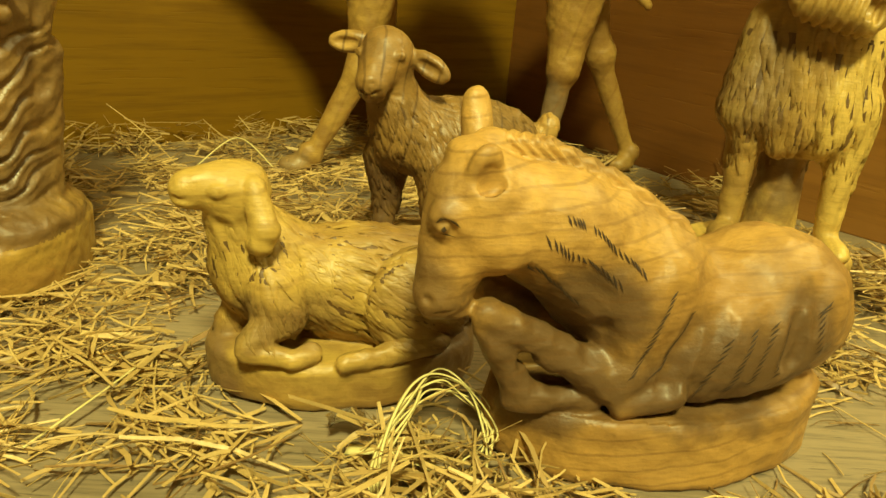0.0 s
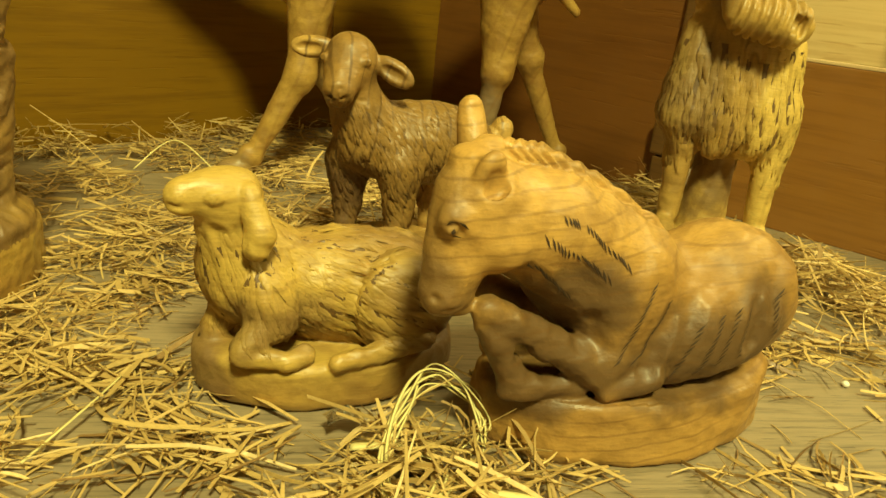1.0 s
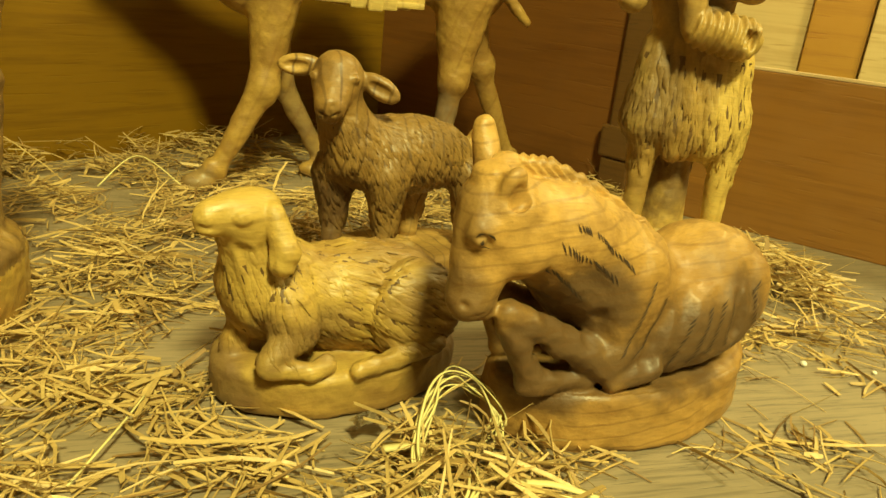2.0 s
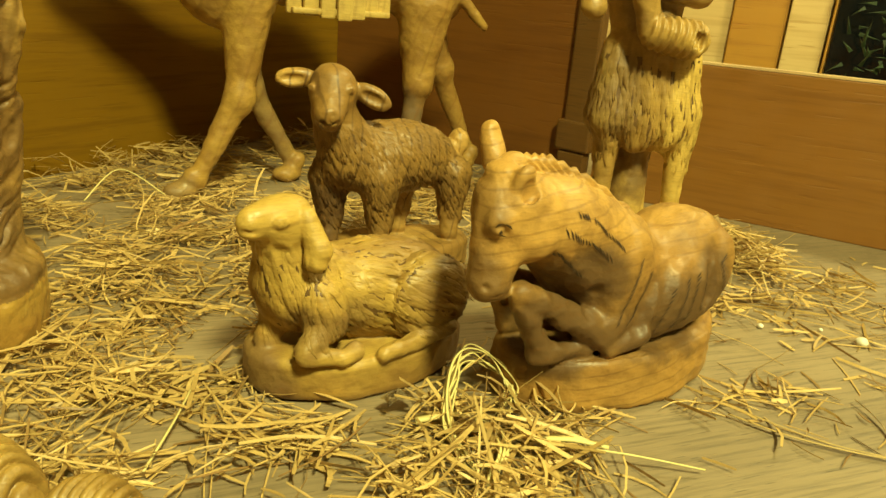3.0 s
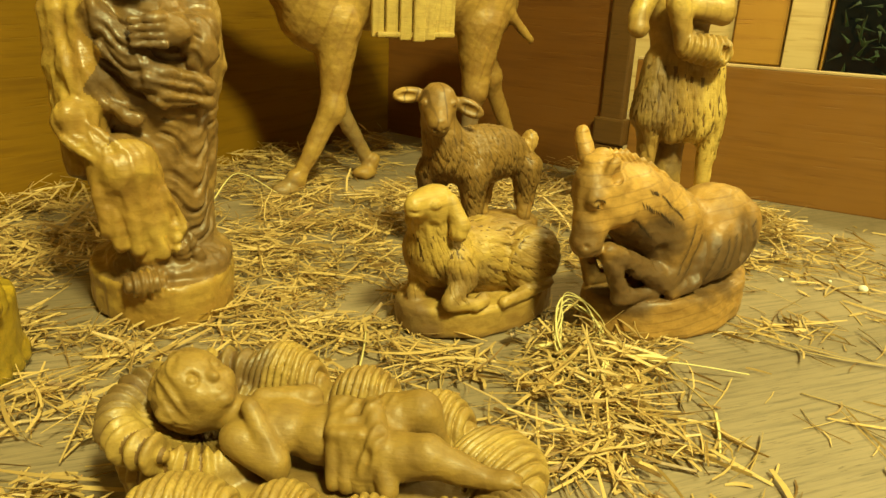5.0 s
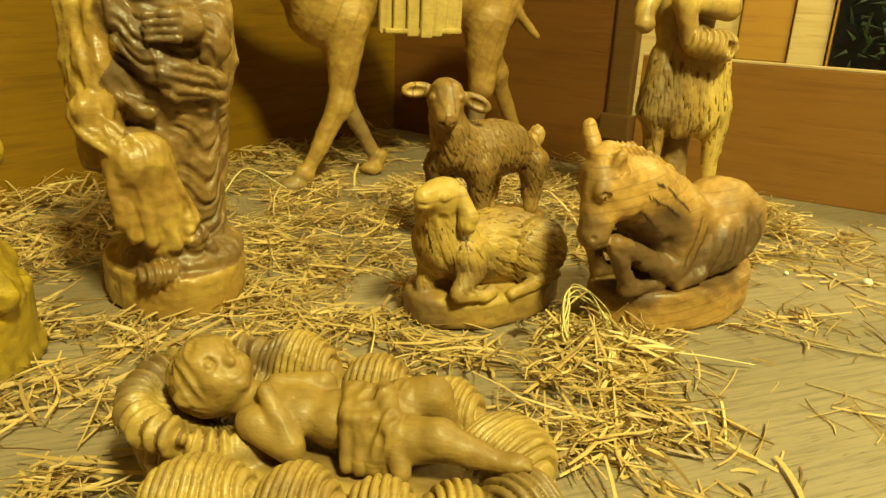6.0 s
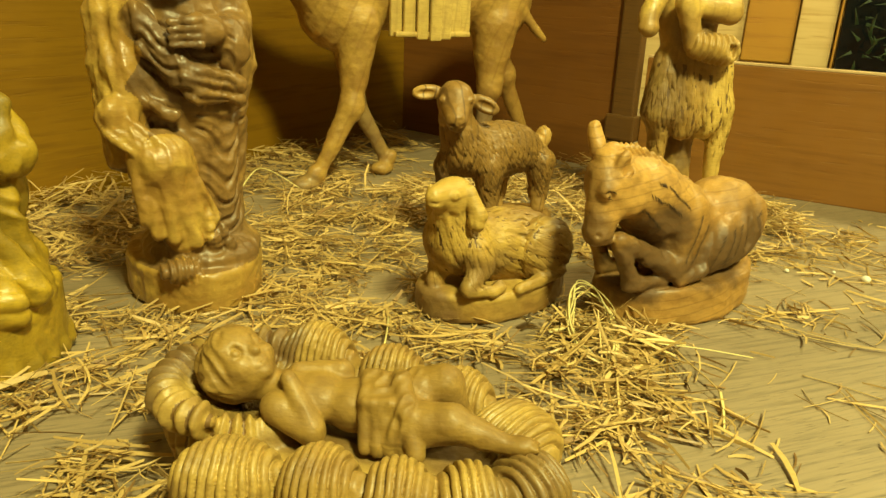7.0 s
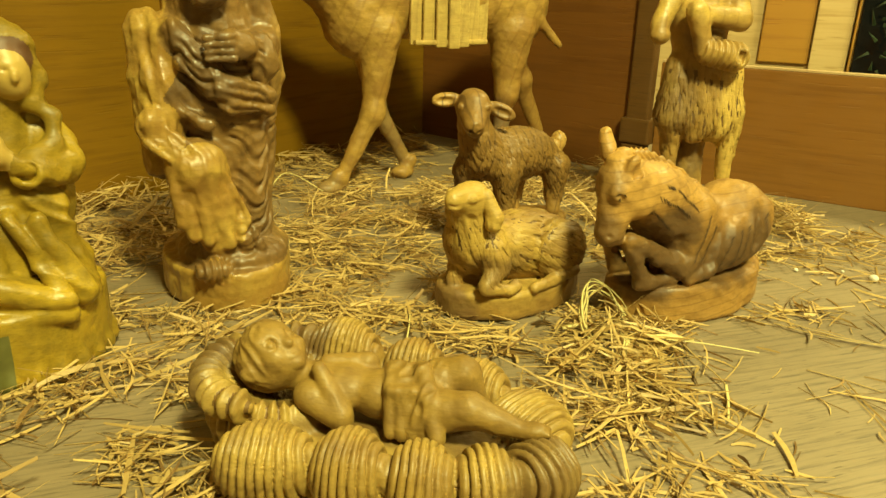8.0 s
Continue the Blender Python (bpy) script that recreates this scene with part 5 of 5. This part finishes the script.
def infant():
    c = Carving(0.0009)
    # the head looks up and towards the feet
    hc, size = Vector((-0.0690, 0.006, 0.0560)), 0.0190
    ahead = Vector((0.56, -0.30, 0.77)).normalized()
    side = ahead.cross(Vector((-0.75, 0.20, 0.60))).normalized()
    crown = side.cross(ahead)

    def at(f, u, v):
        return hc + (ahead * f + crown * u + side * v) * size
    c.ell(hc, (0.0200, 0.0180, 0.0180), (0, 12, 0), 0.004)
    c.ell(at(0.42, 0.34, 0), (0.0130, 0.0140, 0.0125), (0, 0, 0), 0.004)
    c.ell(at(0.48, -0.36, 0), (0.0112, 0.0105, 0.0105), (0, 0, 0), 0.003)
    for v in (-0.42, 0.42):
        c.ell(at(0.66, -0.22, v), (0.0058, 0.0052, 0.0058), (0, 0, 0), 0.003)
        c.ell(at(0.98, 0.14, v * 0.92), (0.0034, 0.0030, 0.0022), (0, 45, 0), 0.0015, True)
        c.ell(at(0.90, 0.13, v * 0.90), (0.0026, 0.0024, 0.0018), (0, 45, 0), 0.0006)
        c.ell(at(0.0, -0.05, v * 2.25), (0.0042, 0.0024, 0.0052), (0, 40, 0), 0.001)
    c.cap(at(0.96, 0.22, 0), at(1.10, -0.12, 0), 0.0016, 0.0024, 0.0015)
    c.ell(at(0.94, -0.40, 0), (0.0032, 0.0044, 0.0022), (0, 0, 0), 0.001)
    c.cap(at(1.06, -0.42, -0.16), at(1.06, -0.42, 0.16), 0.0006, 0.0006, 0.0006, True)
    c.ell(at(0.82, -0.66, 0), (0.0042, 0.0048, 0.0038), (0, 0, 0), 0.0015)
    # trunk
    c.cap((-0.053, 0.005, 0.048), (-0.040, 0.006, 0.046), 0.0080, 0.0120, 0.003)
    c.ell((-0.027, 0.006, 0.0450), (0.0190, 0.0165, 0.0128), (0, 0, 0), 0.005)
    c.ell((-0.006, 0.005, 0.0435), (0.0165, 0.0152, 0.0132), (0, 0, 0), 0.003)
    c.ell((0.016, 0.002, 0.0430), (0.0185, 0.0170, 0.0145), (0, 0, 0), 0.005)
    # arms folded to the chin
    c.ell((-0.041, -0.009, 0.0455), (0.0092, 0.0080, 0.0085), (0, 0, 0), 0.002)
    c.cap((-0.041, -0.010, 0.0445), (-0.0225, -0.0145, 0.0375), 0.0078, 0.0070, 0.002)
    c.cap((-0.0225, -0.0140, 0.0395), (-0.0375, -0.004, 0.0590), 0.0066, 0.0042, 0.0015)
    c.cap((-0.034, 0.020, 0.047), (-0.017, 0.018, 0.0535), 0.0070, 0.0068, 0.002)
    c.cap((-0.017, 0.018, 0.0545), (-0.038, 0.010, 0.0565), 0.0056, 0.0042, 0.0015)
    # legs: one stretched, one drawn up
    c.cap((0.020, -0.006, 0.0420), (0.0440, -0.008, 0.0485), 0.0128, 0.0096, 0.002)
    c.cap((0.0440, -0.008, 0.0480), (0.0710, -0.010, 0.0420), 0.0094, 0.0050, 0.003)
    c.ell((0.0770, -0.0105, 0.0425), (0.0085, 0.0054, 0.0048), (0, -10, 0), 0.002)
    for k in range(4):
        c.ell((0.0846, -0.0140 + 0.0022 * k, 0.0430), (0.0022, 0.0011, 0.0016), k=0.0004)
    c.cap((0.016, 0.013, 0.0470), (0.0370, 0.0150, 0.0560), 0.0125, 0.0100, 0.003)
    c.cap((0.0380, 0.0150, 0.0550), (0.0450, 0.0150, 0.0370), 0.0092, 0.0070, 0.002)
    # loin cloth with a wrapped band
    for i in range(5):
        u = 0.0005 + 0.0052 * i
        c.cap((u + 0.004 + 0.0012 * i, -0.0165, 0.0340), (u + 0.002 - 0.0008 * i, -0.0085, 0.0540), 0.0034, 0.0036, 0.0016)
        c.cap((u + 0.002 - 0.0008 * i, -0.0085, 0.0540), (u - 0.002 - 0.0014 * i, 0.010, 0.0580), 0.0036, 0.0034, 0.0016)
    c.cap((0.0300, -0.0190, 0.0360), (0.0235, -0.0110, 0.0520), 0.0046, 0.0052, 0.0012)
    c.cap((0.0235, -0.0110, 0.0520), (0.0160, 0.0060, 0.0610), 0.0052, 0.0046, 0.0012)

    def relief(p):
        r = knife(p, 0.01, 0.0004)
        hair = ball(p, (-0.081, 0.004, 0.053), (0.016, 0.024, 0.024), 0.3)
        s = streaks(p, (0.7, -0.3, -0.6), 0.020, 0.0034, 61)
        cloth = ball(p, (0.014, 0.002, 0.047), (0.017, 0.024, 0.022), 0.2)
        t = streaks(p, (0.3, 0.6, 0.8), 0.05, 0.005, 62)
        return r + hair * 0.0030 * (s - 0.6) + cloth * 0.0024 * (t - 0.6)
    return carve("infant_statuette", c, CRADLE_POSE, [INFANT_WOOD], relief,
                 label="carved olive-wood infant lying in the cradle", category="statuette")

donkey()
lying_sheep()
standing_sheep()
camel()
saddle_cloth()
shepherd()
robed_man()
kneeling_woman()
cradle()
infant()

# ---- straw ----
HOLES = ((0.165, 0.335, 10, 0.080, 0.039), (0.003, 0.366, 14, 0.064, 0.030), (0.067, 0.513, 15, 0.063, 0.031), (-0.223, 0.472, 10, 0.048, 0.070),
         (-0.372, 0.372, 0, 0.058, 0.055), (-0.150, 0.172, -29, 0.085, 0.043), (0.275, 0.508, -10, 0.05, 0.04))
# x, y, spread along x and y, weight, height of the heap
PATCHES = ((-0.30, 0.22, 0.13, 0.13, 1.0, 0.008), (-0.09, 0.30, 0.075, 0.055, 0.9, 0.007), (0.03, 0.248, 0.040, 0.035, 1.3, 0.012), (0.13, 0.262, 0.06, 0.018, 0.9, 0.007),
           (0.06, 0.31, 0.03, 0.03, 1.2, 0.012), (-0.05, 0.62, 0.22, 0.12, 0.9, 0.010), (0.36, 0.50, 0.05, 0.055, 2.0, 0.036), (0.42, 0.42, 0.10, 0.035, 0.5, 0.004),
           (-0.45, 0.52, 0.13, 0.16, 1.0, 0.014), (-0.08, 0.45, 0.08, 0.05, 0.5, 0.004), (0.16, 0.62, 0.12, 0.1, 0.9, 0.010), (-0.015, 0.16, 0.035, 0.05, 0.9, 0.006), (0.035, 0.185, 0.03, 0.03, 0.45, 0.004),
           (0.26, 0.28, 0.05, 0.02, 0.25, 0.003), (-0.25, 0.02, 0.15, 0.1, 0.8, 0.006), (0.30, 0.42, 0.06, 0.03, 0.5, 0.006))


def distance_to(a, b, x, y):
    d = b - a
    t = np.clip(((x - a.x) * d.x + (y - a.y) * d.y) / d.length_squared, 0, 1)
    return np.hypot(x - a.x - t * d.x, y - a.y - t * d.y)


def straw_cover(x, y):
    w, h = np.full(len(x), 0.03), np.full(len(x), 0.002)
    for px, py, sx, sy, k, hh in PATCHES:
        g = np.exp(-0.5 * (((x - px) / sx) ** 2 + ((y - py) / sy) ** 2))
        w += k * g
        h += hh * g
    for a, b, k, hh in ((LEFT_END, CORNER, 1.2, 0.022), (CORNER, POST, 1.0, 0.018)):
        g = np.exp(-0.5 * (distance_to(a, b, x, y) / 0.06) ** 2)
        w += k * g
        h += hh * g
    return w, h


def clear_of_things(x, y):
    ok = np.ones(len(x), bool)
    for cx, cy, deg, a, b in HOLES:
        c, s = math.cos(radians(deg)), math.sin(radians(deg))
        u, v = (x - cx) * c + (y - cy) * s, -(x - cx) * s + (y - cy) * c
        ok &= (u / a) ** 2 + (v / b) ** 2 > 1
    n1 = Vector((-(CORNER - LEFT_END).y, (CORNER - LEFT_END).x)).normalized()
    n2 = Vector(((CORNER - POST).y, -(CORNER - POST).x)).normalized() * -1
    ok &= (x - CORNER.x) * n1.x + (y - CORNER.y) * n1.y < -0.004
    ok &= (x - CORNER.x) * -n2.x + (y - CORNER.y) * -n2.y < -0.004
    d = (PANEL_B - PANEL_A).normalized()
    ok &= (x - PANEL_A.x) * -d.y + (y - PANEL_A.y) * d.x < -0.004
    return ok


def strips(name, mid, heading, length, width, rise, bend, roll, material, label, thick=0.0005):
    """Flat split stems, each a thin bent strip of four rings, in one mesh."""
    n = len(mid)
    t = np.linspace(-0.5, 0.5, 4)
    along = np.stack([np.cos(heading), np.sin(heading)], 1)
    side = np.stack([-np.sin(heading), np.cos(heading)], 1)
    vs = np.zeros((n, 4, 4, 3))
    taper = np.array([0.75, 1.0, 1.0, 0.6])
    for i in range(4):
        off = bend * (4 * t[i] ** 2 - 0.4)
        c = mid[:, :2] + along * (length * t[i])[:, None] + side * (off * length)[:, None]
        z = mid[:, 2] + rise * t[i] * length + np.abs(bend) * length * (0.25 - t[i] ** 2) * 0.6
        hw = width * 0.5 * taper[i]
        for j, (a, b) in enumerate(((-1, 0), (1, 0), (1, 1), (-1, 1))):
            vs[:, i, j, :2] = c + side * (a * hw * np.cos(roll))[:, None]
            vs[:, i, j, 2] = z + a * hw * np.sin(roll) + b * thick
    low = vs[..., 2].min((1, 2))
    vs[..., 2] += np.maximum(0.0003 - low, 0)[:, None, None]
    faces = []
    for i in range(3):
        for j in range(4):
            faces.append([i * 4 + j, i * 4 + (j + 1) % 4, (i + 1) * 4 + (j + 1) % 4, (i + 1) * 4 + j])
    faces += [[3, 2, 1, 0], [12, 13, 14, 15]]
    f = (np.arange(n)[:, None, None] * 16 + np.array(faces)[None]).reshape(-1, 4)
    ob = mesh_object(name, vs.reshape(-1, 3), f, [material], smooth=False)
    return tagged(ob, label, "straw", kind="stuff")


def scatter_straw():
    rng = np.random.RandomState(7)
    x, y = rng.uniform(-0.75, 0.75, 160000), rng.uniform(-0.2, 1.12, 160000)
    w, h = straw_cover(x, y)
    w = w * np.clip(3.8 * value_noise(np.stack([x / 0.036, y / 0.036, x * 0], 1), 71) - 1.15, 0.03, 1.9)
    keep = clear_of_things(x, y) & (rng.rand(len(x)) < w * 0.33)
    x, y, h = x[keep], y[keep], h[keep]
    n = len(x)
    length = np.clip(rng.lognormal(math.log(0.023), 0.55, n), 0.007, 0.075)
    width = np.clip(rng.lognormal(math.log(0.00122), 0.45, n), 0.0004, 0.0034)
    z = h * rng.rand(n) ** 1.2 + 0.0004
    rise = rng.normal(0, 0.12, n) * np.clip(h / 0.008, 0.25, 2.2)
    heading = rng.uniform(0, 2 * math.pi, n)
    strips("straw", np.stack([x, y, z], 1), heading, length, width, rise, rng.normal(0, 0.07, n), rng.normal(0, 0.7, n), STRAW,
           "loose dry chopped straw strewn over the board", 0.0003)


scatter_straw()


def stem(name, points, width, material, label, category="straw", group="", fold=0.0004):
    """One flat straw stem along a smooth line of points, as a top-level thing."""
    p = [Vector(q) for q in points]
    line = []
    for i in range(len(p) - 1):
        a, b, c, d = p[max(0, i - 1)], p[i], p[i + 1], p[min(len(p) - 1, i + 2)]
        for k in range(6):
            t = k / 6
            line.append(0.5 * ((2 * b) + (c - a) * t + (2 * a - 5 * b + 4 * c - d) * t * t + (3 * b - a - 3 * c + d) * t ** 3))
    line.append(p[-1])
    vs, fs = [], []
    for i, q in enumerate(line):
        d = (line[min(len(line) - 1, i + 1)] - line[max(0, i - 1)]).normalized()
        side = d.cross(Vector((0, 0, 1)))
        if side.length < 0.2:
            side = Vector((1, 0.3, 0))
        side = side.normalized()
        up = side.cross(d).normalized()
        w = width * 0.5 * (1 - 0.35 * i / len(line))
        k = len(vs)
        vs += [tuple(q - side * w), tuple(q + up * fold), tuple(q + side * w), tuple(q - up * fold)]
        if i:
            fs += [(k - 4 + j, k - 4 + (j + 1) % 4, k + (j + 1) % 4, k + j) for j in range(4)]
    fs += [(3, 2, 1, 0), tuple(len(vs) - 4 + j for j in range(4))]
    ob = mesh_object(name, vs, fs, [material])
    return tagged(ob, label, category, group)


def straw_loop():
    """The pale tuft of long stems that arches up in front of the donkey."""
    rng = random.Random(3)
    base = tagged(new("straw_tuft"), "pale tuft of long straw looped upwards", "straw")
    for i in range(7):
        j = lambda s: rng.uniform(-s, s)
        lift = 1 + j(0.22)
        ob = stem("stem", ((0.033 + j(0.004), 0.233 + j(0.004), 0.004), (0.027 + j(0.003), 0.279 + j(0.004), 0.010 * lift), (0.039 + j(0.003), 0.301 + j(0.003), 0.024 * lift), (0.051 + j(0.003), 0.314 + j(0.003), 0.031 * lift),
                           (0.066 + j(0.005), 0.313 + j(0.003), 0.025 * lift), (0.077 + j(0.005), 0.306 + j(0.004), 0.013), (0.068 + j(0.008), 0.288 + j(0.008), 0.006)), 0.0015 + j(0.0005), PALE_STRAW, "")
        ob.parent = base
        del ob["category"]
    for i in range(4):
        j = lambda s: rng.uniform(-s, s)
        ob = stem("stem", ((0.033 + j(0.003), 0.233 + j(0.003), 0.006), (0.038 + j(0.003), 0.240 + j(0.003), 0.014), (0.045 + j(0.002), 0.248 + j(0.002), 0.017 + j(0.002)), (0.054 + j(0.004), 0.268 + j(0.006), 0.010)), 0.0022, PALE_STRAW, "")
        ob.parent = base
        del ob["category"]


straw_loop()
BROWN_STRAW = straw_material("brown_stem", rgb(0.36, 0.24, 0.09), rgb(0.44, 0.30, 0.11), rgb(0.30, 0.19, 0.07))
stem("long_straw", ((0.098, 0.272, 0.008), (0.092, 0.235, 0.007), (0.090, 0.205, 0.006), (0.0885, 0.192, 0.005)), 0.0022, BROWN_STRAW, "long brown straw stem on the oak board", group="long stems")
stem("long_straw", ((0.0885, 0.192, 0.005), (0.078, 0.176, 0.004), (0.066, 0.160, 0.002)), 0.0026, PALE_STRAW, "short pale straw stem bent at its end", group="long stems")
stem("long_straw", ((0.030, 0.172, 0.003), (0.050, 0.156, 0.003), (0.066, 0.146, 0.003)), 0.0022, BROWN_STRAW, "brown straw stem lying on the oak board", group="long stems")
stem("long_straw", ((0.165, 0.200, 0.0012), (0.180, 0.180, 0.0012), (0.192, 0.160, 0.0012)), 0.0014, BROWN_STRAW, "thin brown straw stem alone on the bare board", group="long stems")
stem("long_straw", ((0.195, 0.268, 0.003), (0.215, 0.240, 0.003), (0.245, 0.215, 0.003), (0.285, 0.195, 0.0025)), 0.0024, BROWN_STRAW, "brown straw stem trailing across the board", group="long stems")
stem("long_straw", ((0.205, 0.262, 0.005), (0.226, 0.232, 0.004), (0.252, 0.212, 0.003)), 0.0020, BROWN_STRAW, "brown straw stem trailing across the board", group="long stems")
stem("long_straw", ((0.080, 0.250, 0.012), (0.110, 0.240, 0.009), (0.145, 0.226, 0.004)), 0.0020, PALE_STRAW, "pale straw stem reaching out of the heap", group="long stems")
stem("long_straw", ((-0.112, 0.285, 0.006), (-0.098, 0.320, 0.009), (-0.090, 0.345, 0.010)), 0.0018, PALE_STRAW, "pale straw stem lying on the heap", group="long stems")
stem("long_straw", ((-0.17, 0.70, 0.012), (-0.14, 0.73, 0.034), (-0.10, 0.70, 0.016)), 0.0026, PALE_STRAW, "pale kinked straw stem by the camel's hoof", group="long stems")

stem("long_straw", ((0.016, 0.292, 0.010), (0.034, 0.288, 0.013), (0.052, 0.281, 0.012)), 0.0075, PALE_STRAW, "broad pale straw blade lying on the heap", group="long stems")
stem("long_straw", ((0.066, 0.262, 0.010), (0.084, 0.256, 0.012), (0.102, 0.247, 0.010)), 0.0070, PALE_STRAW, "broad pale straw blade lying on the heap", group="long stems")


def foil_scrap():
    rng = random.Random(9)
    bm = bmesh.new()
    grid = [[bm.verts.new((0.0045 * i - 0.009 + rng.uniform(-0.001, 0.001), 0.003 * j - 0.0045 + rng.uniform(-0.001, 0.001), rng.uniform(0.001, 0.005))) for j in range(4)] for i in range(5)]
    for i in range(4):
        for j in range(3):
            bm.faces.new((grid[i][j], grid[i + 1][j], grid[i + 1][j + 1], grid[i][j + 1]))
    bmesh.ops.solidify(bm, geom=bm.faces[:], thickness=0.0003)
    ob = part("foil_scrap", bm, FOIL, None)
    ob.matrix_world = pose(0.013, 0.314, 0.008, 0, 0, 20)
    tagged(ob, "crumpled scrap of silver foil on the straw", "foil")


foil_scrap()


def bead(x, y, r):
    bm = bmesh.new()
    bmesh.ops.create_icosphere(bm, subdivisions=3, radius=r)
    for v in bm.verts:
        v.co *= 1 + 0.12 * noise.noise(v.co * 300)
        v.co.z *= 0.85
    ob = part("bead", bm, WHITE_BEAD, None)
    for f in ob.data.polygons:
        f.use_smooth = True
    ob.matrix_world = pose(x, y, r * 0.85)
    tagged(ob, "small white bead on the bare oak board", "bead", "beads")


for x, y, r in ((0.362, 0.325, 0.0042), (0.308, 0.366, 0.0022), (0.352, 0.352, 0.0016)):
    bead(x, y, r)
